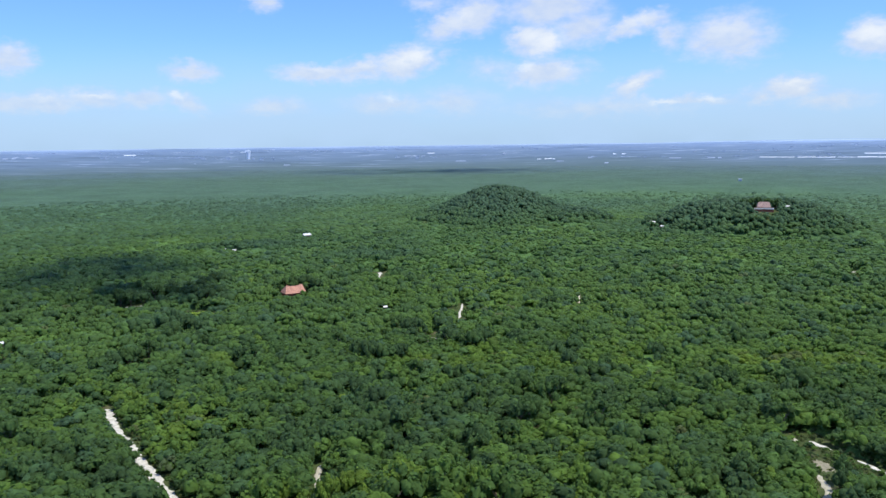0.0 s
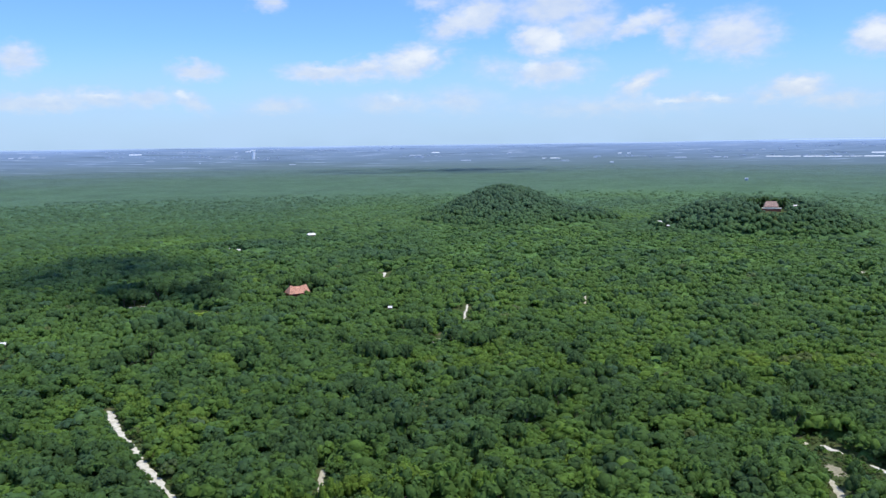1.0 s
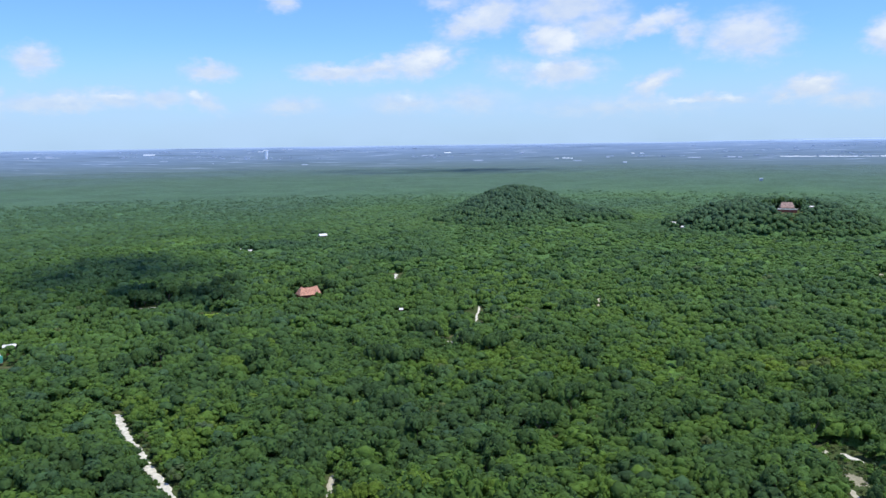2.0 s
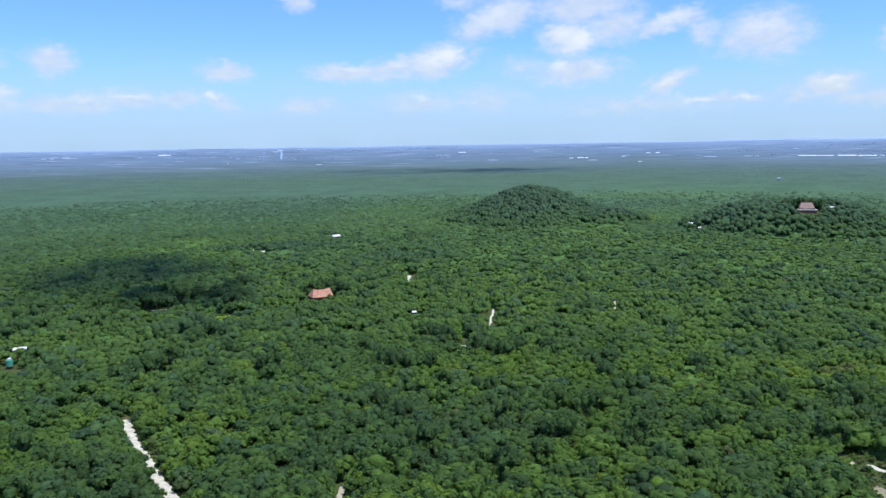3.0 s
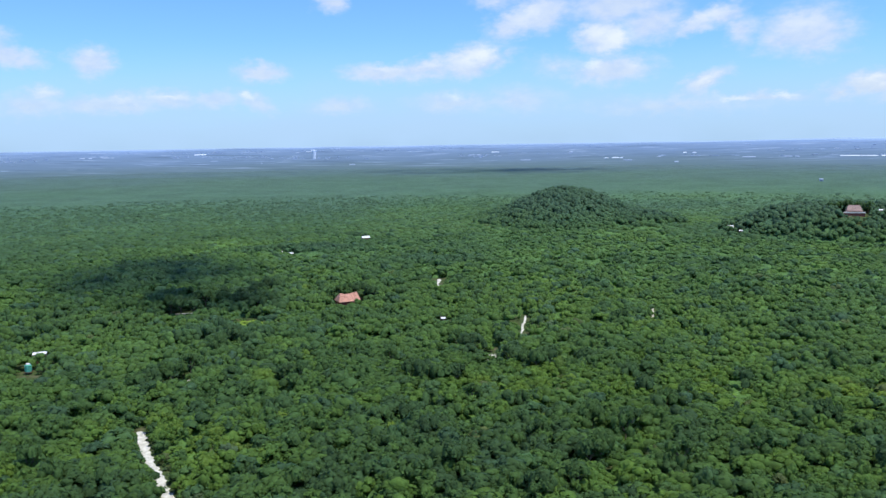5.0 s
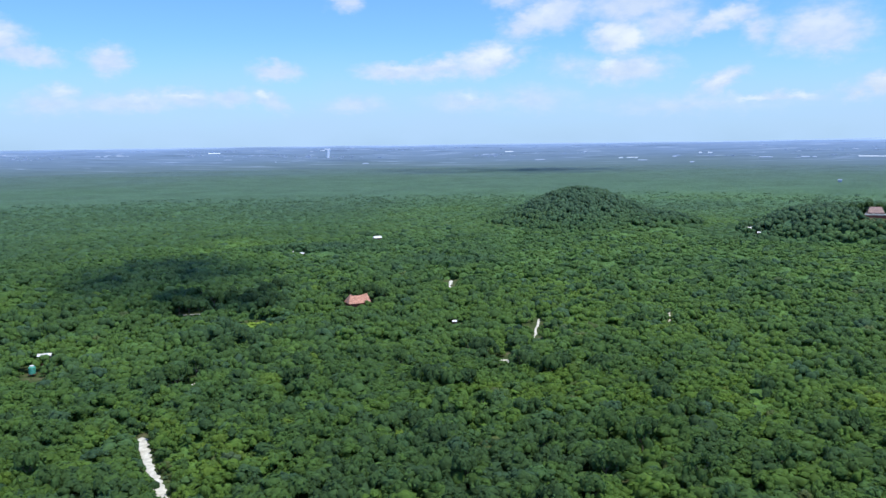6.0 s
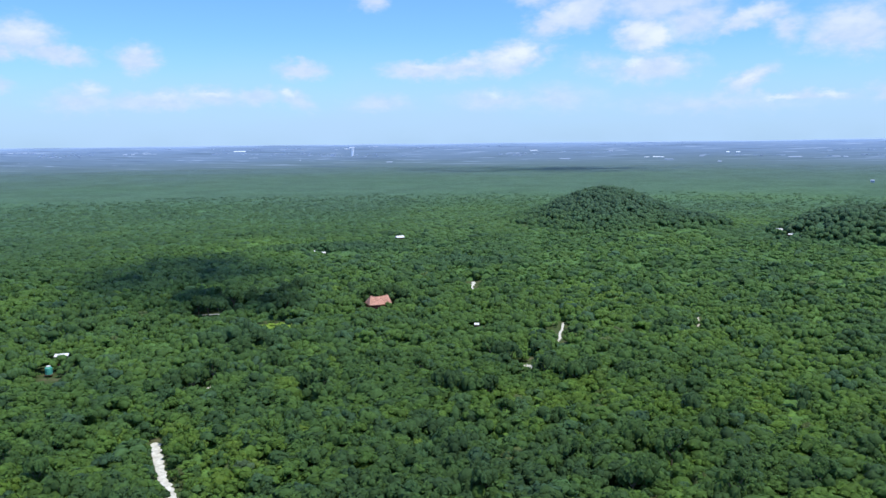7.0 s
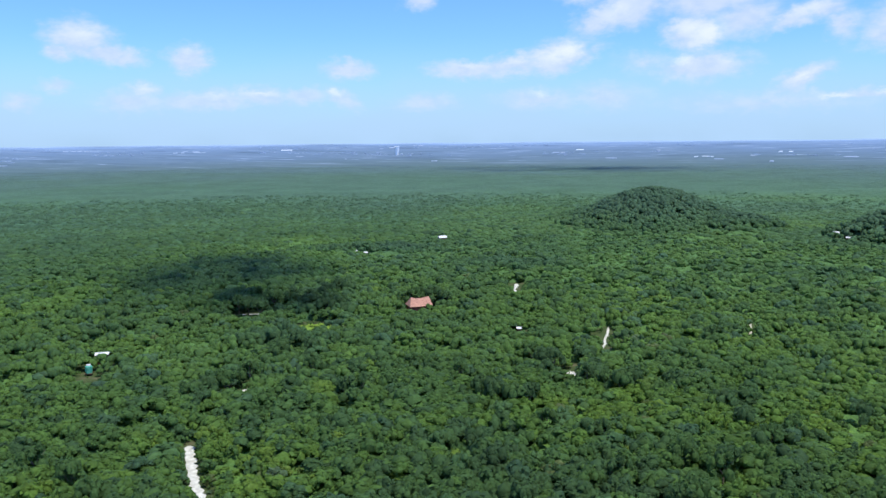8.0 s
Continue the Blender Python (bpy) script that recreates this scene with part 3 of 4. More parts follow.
def crown(r, puffs, leaves, size, dome=0.50, spread=0.74):
    """A crown of unit radius, up to z 1: small rounded puffs heaped into a dome, with tufts of leaves standing off them."""
    out_v, out_f, base = [], [], 0
    a = np.arange(puffs) * 2.39996 + r.uniform(-0.5, 0.5, puffs) + r.uniform(0, 6.3)
    rho = spread * np.sqrt((np.arange(puffs) + 0.3) / puffs) * r.uniform(0.82, 1.14, puffs)
    common = 0.80 / puffs ** 0.42
    tops = 1.0 - dome * (rho / 0.95) ** 2.2 + r.uniform(-0.12, 0.04, puffs)
    lobe = r.uniform(0, 6.3)
    for k in range(puffs):
        pr = common * r.uniform(0.78, 1.25)
        high = pr * r.uniform(0.50, 0.70)
        out = 1 + 0.14 * math.sin(2 * a[k] + lobe)
        c = np.array([rho[k] * out * math.cos(a[k]), rho[k] * out * math.sin(a[k]), tops[k] - high])
        scale = np.array([pr * r.uniform(0.85, 1.2), pr * r.uniform(0.85, 1.2), high])
        tip = Euler((r.uniform(-0.5, 0.5), r.uniform(-0.5, 0.5), r.uniform(0, 6.3))).to_matrix()
        v = (ICO_V * r.uniform(0.66, 1.2, (12, 1))) @ np.array(tip)
        out_v.append(v * scale + c)
        out_f.append(ICO_F[v[ICO_F].mean(1)[:, 2] > -0.35] + base)
        base += 12
        if leaves:
            q = leaf_quads(r, np.zeros(3), unit_dirs(r, leaves, -0.1), 1.0, size / pr, 0.36)
            q = q * scale + c
            n = len(q)
            out_v.append(q.reshape(-1, 3))
            t = base + 4 * np.arange(n)
            out_f.append(np.concatenate([np.stack([t, t + 1, t + 3], -1), np.stack([t + 1, t + 2, t + 3], -1)]))
            base += 4 * n
    return np.concatenate(out_v), np.concatenate(out_f)


def glade(x, y):
    """1 where low bright thicket takes the place of trees."""
    q = np.clip((value_noise(x, y, 24, 33) - 0.58) / 0.16, 0, 1)
    return q * q * (3 - 2 * q) * (1 - woods(x, y))


def kinds(x, y, r, odd_share=1.0):
    """The tint of each tree: patches of one kind, and single trees that stand out."""
    t = 0.485 + 0.49 * odd_share * (value_noise(x, y, 21, 11) - 0.5) + 0.34 * (value_noise(x, y, 60, 12) - 0.5) + r.normal(0, 0.11, x.shape) * odd_share
    odd = r.random(x.shape)
    t = np.where(odd < 0.09 * odd_share, r.uniform(0.02, 0.22, x.shape), np.where(odd > 1 - 0.012 * odd_share, 1.0, t))
    west = np.clip(-x / 420, 0, 1) * np.clip((np.hypot(x, y) - 420) / 300, 0, 1)
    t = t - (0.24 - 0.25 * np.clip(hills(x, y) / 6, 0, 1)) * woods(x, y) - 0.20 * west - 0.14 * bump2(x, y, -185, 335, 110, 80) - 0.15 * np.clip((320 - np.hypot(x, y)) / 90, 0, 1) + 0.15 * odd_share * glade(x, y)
    return np.clip(t, 0.02, 1.0)


def canopy_height(x, y):
    """Top of the closed growth: shrubs between the near trees, the whole canopy far off."""
    r = np.hypot(x, y)
    full = np.clip((r - 300) / 360, 0, 1)
    f = stretch_factor(x, y)
    mid = np.clip((r - 230) / 150, 0, 1) * (1 - np.clip((r - 560) / 300, 0, 1))
    top = 0.9 + 0.6 * mid + 1.5 * full - 0.7 * np.clip((r - 330) / 150, 0, 1) * (1 - np.clip((r - 1000) / 350, 0, 1)) + (0.9 + 0.7 * full) * value_noise(x, y, 8, 61) + (0.9 + 0.6 * full) * value_noise(x, y, 31, 62) - 0.8 * glade(x, y) * (1 - full) + (1.8 - 2.0 * np.clip(hills(x, y) / 6, 0, 1)) * woods(x, y) * full
    return land(x, y) + np.where((f < 0.95) | (trail_distance(x, y) < 3) | (clear_distance(x, y) < 7), -1.2, top) - 14 * np.clip((r - 2860) / 60, 0, 1)


ORIGIN_Y, LEFT, RIGHT = -20.0, -0.78, 0.60


def plant(spacing, r0, r1, seed, low=1.0, odd=1.0, cover=0.70, round_about=False):
    """Places of trees in the wedge of land ahead, between two distances: x, y, height, crown radius, tint. low: size of the undergrowth."""
    r = np.random.default_rng(seed)
    xs, ys = np.meshgrid(np.arange(-r1, r1, spacing), np.arange(-r1 - 40 if round_about else 0, r1 + 40, spacing * 0.87))
    xs[1::2] += spacing / 2
    loose = spacing * (0.75 if spacing < 6 else 0.55)
    x = (xs + r.uniform(-1, 1, xs.shape) * loose).ravel()
    y = (ys + r.uniform(-1, 1, xs.shape) * loose).ravel()
    d, a = np.hypot(x, y - ORIGIN_Y), np.arctan2(x, y - ORIGIN_Y)
    fray = 50 * (value_noise(x, y, 40, 5) - 0.5)
    keep = (d + (fray if r0 > 200 else 0) > r0) & (d + fray <= r1) & (((a > LEFT) & (a < RIGHT)) | round_about)
    x, y = x[keep], y[keep]
    f = stretch_factor(x, y)
    keep = (f > 0.05) & (r.random(x.shape) > 0.03 + np.clip((np.hypot(x, y) - 1150) / 330, 0, 0.97) * (hills(x, y) < 3))
    x, y, f = x[keep], y[keep], f[keep]
    w = woods(x, y)
    tint = kinds(x, y, r, odd)
    open_ground = glade(x, y) * low
    size = np.exp(r.normal(0, 0.42, x.shape)) * (1.16 - 0.30 * tint) * low * (1 - 0.12 * open_ground)
    giant = (r.random(x.shape) < 0.07) & (open_ground < 0.3) & (low == 1.0)
    tint, size = np.where(giant, r.uniform(0.04, 0.30, x.shape), tint), np.where(giant, 1.55, size)
    wide = np.clip(spacing * cover * size * (1 + 0.2 * w), 0.9, min(6.4, spacing * 1.15))
    tall = 2.9 * low + 0.85 * wide + 2.0 * (value_noise(x, y, 19, 21) - 0.4) * low + r.normal(0, 1.0, x.shape) * low * (0.8 - 0.5 * np.clip((np.hypot(x, y) - 380) / 200, 0, 1)) + 1.8 * w - 0.6 * open_ground + 1.0 * giant
    room = np.minimum(wide, np.maximum(0.8, trail_distance(x, y) * 0.9 + 0.6))
    room = np.minimum(room, np.maximum(0.6, clear_distance(x, y) * 0.9 + 0.45))
    tall, wide = tall * np.sqrt(room / wide), room
    above = canopy_height(x, y) - land(x, y) + r.uniform(1.0, 2.0, x.shape)
    cap = np.clip((np.hypot(x, y) - 560) / 400, 0, 1) * (hills(x, y) < 3)
    tall = tall + cap * (np.minimum(tall, above) - tall)
    tall = np.maximum(tall, 1.8) * f
    wide = wide * np.where(f < 0.9, np.maximum(f, 0.5), 1)
    return np.column_stack([x, y, tall, wide, tint])


def scatter(name, trees, templates, seed, label, smooth=True, haze_amount=1.0):
    """All the trees of one belt in one mesh."""
    r = np.random.default_rng(seed)
    pick = r.integers(0, len(templates), len(trees))
    turn = r.uniform(0, 2 * math.pi, len(trees))
    zs = land(trees[:, 0], trees[:, 1])
    # painted haze grey of each tree; about one in eight is a greyer kind
    dry = haze_grey(trees[:, 0], trees[:, 1]) * haze_amount
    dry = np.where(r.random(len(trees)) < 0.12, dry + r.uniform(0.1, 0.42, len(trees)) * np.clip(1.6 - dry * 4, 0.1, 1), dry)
    allv, allf, tints, haze_greys, base = [], [], [], [], 0
    for k, (tv, tf) in enumerate(templates):
        s = np.where(pick == k)[0]
        c, n = np.cos(turn[s])[:, None], np.sin(turn[s])[:, None]
        rad, tall = trees[s, 3][:, None], trees[s, 2][:, None]
        long = r.uniform(0.82, 1.22, (len(s), 1))
        X = (tv[None, :, 0] * c - tv[None, :, 1] * n) * rad * long + trees[s, 0][:, None]
        Y = (tv[None, :, 0] * n + tv[None, :, 1] * c) * rad / long + trees[s, 1][:, None]
        Z = tv[None, :, 2] * tall + zs[s][:, None]
        allv.append(np.stack([X, Y, Z], -1).reshape(-1, 3))
        allf.append((tf[None] + (base + len(tv) * np.arange(len(s)))[:, None, None]).reshape(-1, 3))
        tints.append(np.repeat(trees[s, 4], len(tv)))
        haze_greys.append(np.repeat(dry[s], len(tv)))
        base += len(tv) * len(s)
    ob = new(name, mesh_of(name, np.concatenate(allv), np.concatenate(allf), [LEAF], smooth, np.concatenate(tints), np.concatenate(haze_greys)))
    return tagged(ob, label, "forest", kind="stuff")


NEAR_END, MIDDLE_END, FAR_END = 380, 780, 1480
tr = np.random.default_rng(31)
near = plant(4.35, 185, NEAR_END, 41, cover=0.72)
order = np.argsort(np.hypot(near[:, 0] + 10, near[:, 1] - 120))
single, near = near[order[:300]], near[order[300:]]
near_templates = ([crown(tr, 6 + k % 3, 11, 0.10, 0.48) for k in range(10)]          # round crowns
                  + [crown(tr, 7, 10, 0.105, 0.22, 0.95) for _ in range(5)]            # broad, flat and uneven
                  + [crown(tr, 4 + k % 2, 14, 0.125, 0.55, 0.55) for k in range(5)])    # narrow and ragged
scatter("forest_near", near, near_templates, 51, "dense low tropical forest with mixed green crowns")
scrub_templates = [crown(tr, 5, 6, 0.16) for _ in range(10)]
thicket = plant(1.75, 180, 350, 47, 0.42)
near_clearing = np.zeros(len(thicket), bool)
for cx, cy, w, d in SCRUB:
    near_clearing |= np.hypot((thicket[:, 0] - cx) / w, (thicket[:, 1] - cy) / d) < 1.35
thicket = thicket[near_clearing]
thicket[:, 3] = np.maximum(thicket[:, 3], np.random.default_rng(9).uniform(0.15, 0.8, len(thicket)))
thicket[:, 2] = np.clip(thicket[:, 2], 0.6, 1.3) * np.random.default_rng(3).uniform(0.6, 1.7, len(thicket))
thicket[:, 4] = np.where(np.random.default_rng(4).random(len(thicket)) < 0.72, 1.0, np.random.default_rng(5).uniform(0.1, 0.6, len(thicket)))
scatter("clearing_shrubs", thicket, scrub_templates, 57, "low olive shrubs growing over the clearing")
grass_land = plant(2.3, 400, 475, 49, 0.42)
grass_land = grass_land[np.hypot((grass_land[:, 0] + 142) / 17, (grass_land[:, 1] - 428) / 12) < 1.1]
lush = np.random.default_rng(6)
grass_land[:, 2], grass_land[:, 3], grass_land[:, 4] = lush.uniform(0.3, 1.0, len(grass_land)), lush.uniform(0.7, 1.6, len(grass_land)), lush.uniform(0.80, 0.97, len(grass_land))
verge = plant(1.7, 180, 310, 50, 0.42)
beside_trail = trail_distance(verge[:, 0], verge[:, 1])
verge = verge[(beside_trail < 2.2) & (verge[:, 0] < -50)]
verge[:, 2], verge[:, 3], verge[:, 4] = lush.uniform(0.4, 1.2, len(verge)), lush.uniform(0.6, 1.1, len(verge)), lush.choice([1.0, 1.0, 0.7, 0.3], len(verge))
scatter("trail_verge", verge, scrub_templates, 65, "low dry brown and green shrubs along the sandy trail")
scatter("meadow_shrubs", grass_land, scrub_templates, 64, "low bright green bushes on the meadow", haze_amount=0.0)
scatter("undergrowth", plant(11.0, 180, NEAR_END + 30, 44, 0.62), scrub_templates, 54, "green shrubs filling the gaps under the trees")
lumpy_templates = [crown(tr, 4 + k % 4, 1, 0.13, 0.38, 0.80) for k in range(18)]
middle_templates = [crown(tr, 2 + k % 3, 0, 0.14, 0.34, 0.76) for k in range(18)]
def hill_zone(trees):
    return (hills(trees[:, 0], trees[:, 1]) > 3.0) & (woods(trees[:, 0], trees[:, 1]) > 0.25)


def off_hills(trees):
    return trees[~hill_zone(trees)]


scatter("forest_middle", off_hills(plant(4.7, NEAR_END, 560, 42, 1.0, 0.6, 0.72)), lumpy_templates, 52, "closed canopy of low green trees")
scatter("forest_beyond", off_hills(plant(4.9, 560, MIDDLE_END, 62, 1.0, 0.45, 0.72)), middle_templates, 63, "closed canopy of low green trees, grey-green with distance", False)
far_templates = [crown(tr, 1 + k % 3, 0, 0.3, 0.35, 0.6) for k in range(12)]
scatter("forest_far", off_hills(plant(7.7, MIDDLE_END, FAR_END, 43, 1.0, 0.4, 0.86)), far_templates, 53, "distant closed forest canopy, dark green on the hills")


below = plant(6.0, 0, 235, 45, round_about=True)
away = np.hypot(below[:, 0], below[:, 1] - ORIGIN_Y)
angle = np.arctan2(below[:, 0], below[:, 1] - ORIGIN_Y)
below = below[(away < 183) | (angle < LEFT) | (angle > RIGHT)]
beside = lambda trees: (np.abs(trees[:, 0]) < 52) & (trees[:, 1] > -28) & (trees[:, 1] < 92)
below = below[~beside(below)]
under = plant(5.8, 0, 140, 48, round_about=True)
scatter("forest_under_path", under[beside(under)], near_templates[:10], 58, "low broad-leaved trees under the flight path")
close = np.hypot(below[:, 0], below[:, 1] - 30) < 125
scatter("forest_beside_path", below[close], lumpy_templates, 59, "low green trees on both sides of the flight path")
scatter("forest_below", below[~close], far_templates, 55, "green forest under and behind the flight path")

wooded = plant(5.7, 600, 1100, 46, 1.0, 0.6, 0.95)
wooded = wooded[hill_zone(wooded)]
hill_templates = [crown(tr, 3 + k % 4, 0, 0.3, 0.42, 0.80) for k in range(12)]
scatter("hill_wood", wooded, hill_templates, 56, "dark dense wood covering the two hills")


def canopy(name, radii, angles, label, closed=False):
    V, F = polar_sheet(radii, angles, canopy_height, closed)
    r = np.random.default_rng(71)
    V[:, 2] += r.normal(0, 0.45, len(V)) * np.clip(np.hypot(V[:, 0], V[:, 1]) / 90, 0, 1)
    t = kinds(V[:, 0], V[:, 1], r, 0.5) - 0.20 * np.clip((1500 - np.hypot(V[:, 0], V[:, 1])) / 500, 0, 1)      # shade of the gaps between trees put into the tint, fading by 1500 m
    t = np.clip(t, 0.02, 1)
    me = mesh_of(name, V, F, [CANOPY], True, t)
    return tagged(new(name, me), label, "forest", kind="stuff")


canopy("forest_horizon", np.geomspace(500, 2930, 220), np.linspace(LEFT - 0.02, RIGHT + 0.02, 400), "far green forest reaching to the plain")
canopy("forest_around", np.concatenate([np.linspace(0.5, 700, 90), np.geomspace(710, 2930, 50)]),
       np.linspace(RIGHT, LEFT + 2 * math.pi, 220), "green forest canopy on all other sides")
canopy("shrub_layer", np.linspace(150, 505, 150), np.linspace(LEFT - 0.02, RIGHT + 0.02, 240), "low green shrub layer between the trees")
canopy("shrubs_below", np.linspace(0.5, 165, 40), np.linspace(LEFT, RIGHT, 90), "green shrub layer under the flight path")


# ---- single trees along the near edge of the forest ----
def part(name, bm, mat, parent, label=""):
    """Links a bmesh as one mesh object under a thing or a part."""
    me = bpy.data.meshes.new(name)
    bm.to_mesh(me)
    bm.free()
    me.materials.append(mat)
    ob = new(name, me)
    ob.parent = parent
    return tagged(ob, label) if label else ob


def thing(name, x, y, turn, label, category, group=""):
    ob = new(name)
    ob.matrix_world = pose(x, y, float(land(x, y)), 0, 0, turn)
    return tagged(ob, label, category, group)


def limb(bm, a, b, r0, r1, sides=6):
    """A tapered round piece from a to b."""
    a, b = Vector(a), Vector(b)
    m = Matrix.Translation((a + b) / 2) @ (b - a).to_track_quat("Z", "Y").to_matrix().to_4x4()
    bmesh.ops.create_cone(bm, cap_ends=True, segments=sides, radius1=r0, radius2=r1, depth=(b - a).length, matrix=m)


def box(bm, x0, x1, y0, y1, z0, z1, bevel=0.0):
    m = Matrix.Translation(((x0 + x1) / 2, (y0 + y1) / 2, (z0 + z1) / 2)) @ Matrix.Diagonal((x1 - x0, y1 - y0, z1 - z0, 1))
    made = bmesh.ops.create_cube(bm, size=1, matrix=m)
    if bevel:
        edges = list({e for v in made["verts"] for e in v.link_edges})
        bmesh.ops.bevel(bm, geom=edges, offset=bevel, segments=1, affect="EDGES")
    return bm


def tree_model(seed, leaf=None, label="low broad-leaved tree with dense green crown", group="trees of the near forest"):
    """A tree five metres tall: forked trunk and a crown of leafy puffs."""
    r = np.random.default_rng(seed)
    root = tagged(new("tree"), label, "tree", group)
    bm = bmesh.new()
    fork = Vector((r.uniform(-0.2, 0.2), r.uniform(-0.2, 0.2), 1.7))
    limb(bm, (0, 0, -0.3), fork, 0.17, 0.12, 7)
    for k in range(4):
        a = k * 1.57 + r.uniform(-0.4, 0.4)
        tip = fork + Vector((1.5 * math.cos(a), 1.5 * math.sin(a), r.uniform(1.2, 2.0)))
        limb(bm, fork - Vector((0, 0, 0.1)), tip, 0.085, 0.03, 5)
    part("trunk", bm, BARK, root)
    v, f = crown(r, 9, 15, 0.085)
    me = mesh_of("crown", v * np.array([3.1, 3.1, 5.0]), f, [leaf or LEAF_SINGLE], True)
    new("crown", me).parent = root
    return root


models = [tree_model(100 + k) for k in range(10)]
sr = np.random.default_rng(5)
for k, (x, y, tall, wide, tint) in enumerate(single):
    m = pose(x, y, float(land(x, y)) - 0.05, 0, 0, sr.uniform(0, 360)) @ Matrix.Diagonal((wide / 3.1, wide / 3.1, tall / 5.0, 1))
    if k < len(models):
        models[k].matrix_basis = m
    else:
        copy_thing(models[k % len(models)], m)


# taller dark trees that stand out of the canopy
tall_models = [tree_model(200 + k, LEAF_DARK, "tall dark green tree standing out of the canopy", "tall dark trees") for k in range(4)]
for k, (x, y, wide) in enumerate(LANDMARKS + DARK_CLUMPS + NEAR_CLUMPS + [(gx, gy, 5.2) for gx, gy in GROVE]):
    tall = 4.6 + 0.75 * wide + sr.uniform(-0.4, 0.6)
    m = pose(x, y, float(land(x, y)) - 0.05, 0, 0, sr.uniform(0, 360)) @ Matrix.Diagonal((wide / 3.1, wide / 3.1, tall / 5.0, 1))
    if k < len(tall_models):
        tall_models[k].matrix_basis = m
    else:
        copy_thing(tall_models[k % len(tall_models)], m)


# ---- houses ----
def hip_roof(bm, L, W, z, rise, over, ridge, thick=0.18):
    """A hipped roof with eaves and thickness; ridge: its length (that of the house, for gables)."""
    l, w, r = L / 2 + over, W / 2 + over, ridge / 2
    lower = [(-l, -w, z), (l, -w, z), (l, w, z), (-l, w, z), (-r, 0, z + rise), (r, 0, z + rise)]
    v = [bm.verts.new(p) for p in lower] + [bm.verts.new((x, y, q + thick)) for x, y, q in lower]
    for a, b, c, *d in ((0, 1, 5, 4), (1, 2, 5), (2, 3, 4, 5), (3, 0, 4)):
        bm.faces.new([v[i] for i in reversed((a, b, c, *d))])
        bm.faces.new([v[i + 6] for i in (a, b, c, *d)])
    for a, b in ((0, 1), (1, 2), (2, 3), (3, 0)):
        bm.faces.new((v[a], v[b], v[b + 6], v[a + 6]))
    return bm


def walls(bm, L, W, h, t=0.22):
    box(bm, -L / 2, L / 2, -W / 2, -W / 2 + t, -0.6, h)
    box(bm, -L / 2, L / 2, W / 2 - t, W / 2, -0.6, h)
    box(bm, -L / 2, -L / 2 + t, -W / 2 + t, W / 2 - t, -0.6, h)
    box(bm, L / 2 - t, L / 2, -W / 2 + t, W / 2 - t, -0.6, h)
    return bm


def opening(root, x, y, z, w, h, door=False):
    """A window or door set on a wall that faces the negative y side."""
    f = part("door" if door else "window", box(bmesh.new(), x - w / 2, x + w / 2, y - 0.05, y + 0.02, z, z + h, 0.01), WOOD, root, "dark wooden door" if door else "")
    if door:
        part("handle", box(bmesh.new(), x + w * 0.33, x + w * 0.38, y - 0.10, y - 0.045, z + 0.95, z + 1.1), STEEL, f)
    else:
        part("pane", box(bmesh.new(), x - w / 2 + 0.07, x + w / 2 - 0.07, y - 0.07, y - 0.045, z + 0.07, z + h - 0.07), GLASS, f)
        part("sill", box(bmesh.new(), x - w / 2 - 0.08, x + w / 2 + 0.08, y - 0.16, y - 0.051, z - 0.08, z - 0.01), PLASTER, f)


def ridge_line(root, a, b, mat):
    bm = bmesh.new()
    limb(bm, a, b, 0.16, 0.16, 8)
    part("ridge_cap", bm, mat, root)


def saddle_roof(bm, L, W, z, rise, over, sag, thick=0.2):
    """A steep roof with hipped ends whose ridge sags between two raised ends."""
    l, w = L / 2 + over, W / 2 + over
    eaves = [(-l, -w), (-l * 0.35, -w - 0.3), (l * 0.35, -w - 0.3), (l, -w), (l, w), (l * 0.35, w), (-l * 0.35, w), (-l, w)]
    ridge = [(-l * 0.68, rise), (-l * 0.30, rise - sag), (l * 0.30, rise - sag), (l * 0.88, rise * 0.96)]
    lower = [(x, y, z) for x, y in eaves] + [(x, 0.0, z + q) for x, q in ridge]
    v = [bm.verts.new(p) for p in lower] + [bm.verts.new((x, y, q + thick)) for x, y, q in lower]
    n = len(lower)
    for f in ((0, 1, 9, 8), (1, 2, 10, 9), (2, 3, 11, 10), (3, 4, 11), (4, 5, 10, 11), (5, 6, 9, 10), (6, 7, 8, 9), (7, 0, 8)):
        bm.faces.new([v[i] for i in reversed(f)])
        bm.faces.new([v[i + n] for i in f])
    for a in range(8):
        c = (a + 1) % 8
        bm.faces.new((v[a], v[c], v[c + n], v[a + n]))
    return [Vector(p) + Vector((0, 0, thick)) for p in lower[8:]]


def red_house(x, y, turn):
    root = thing("house", x, y, turn, "house with a steep salmon clay-tile roof standing among trees", "house")
    h = 4.0
    part("wall", walls(bmesh.new(), 11.6, 7.6, h), RED_WALL, root, "dark red plastered walls")
    bm = bmesh.new()
    top = saddle_roof(bm, 11.6, 7.6, h - 0.05, 4.5, 0.9, 0.9)
    part("roof", bm, TILE_RED, root, "salmon clay tiles")
    for a, c in zip(top, top[1:]):
        ridge_line(root, a, c, TILE_RED)
    for wx in (-3.6, -1.2, 3.2):
        opening(root, wx, -3.8, 1.0, 1.0, 1.2)
    opening(root, 1.0, -3.8, 0.0, 0.95, 2.05, True)


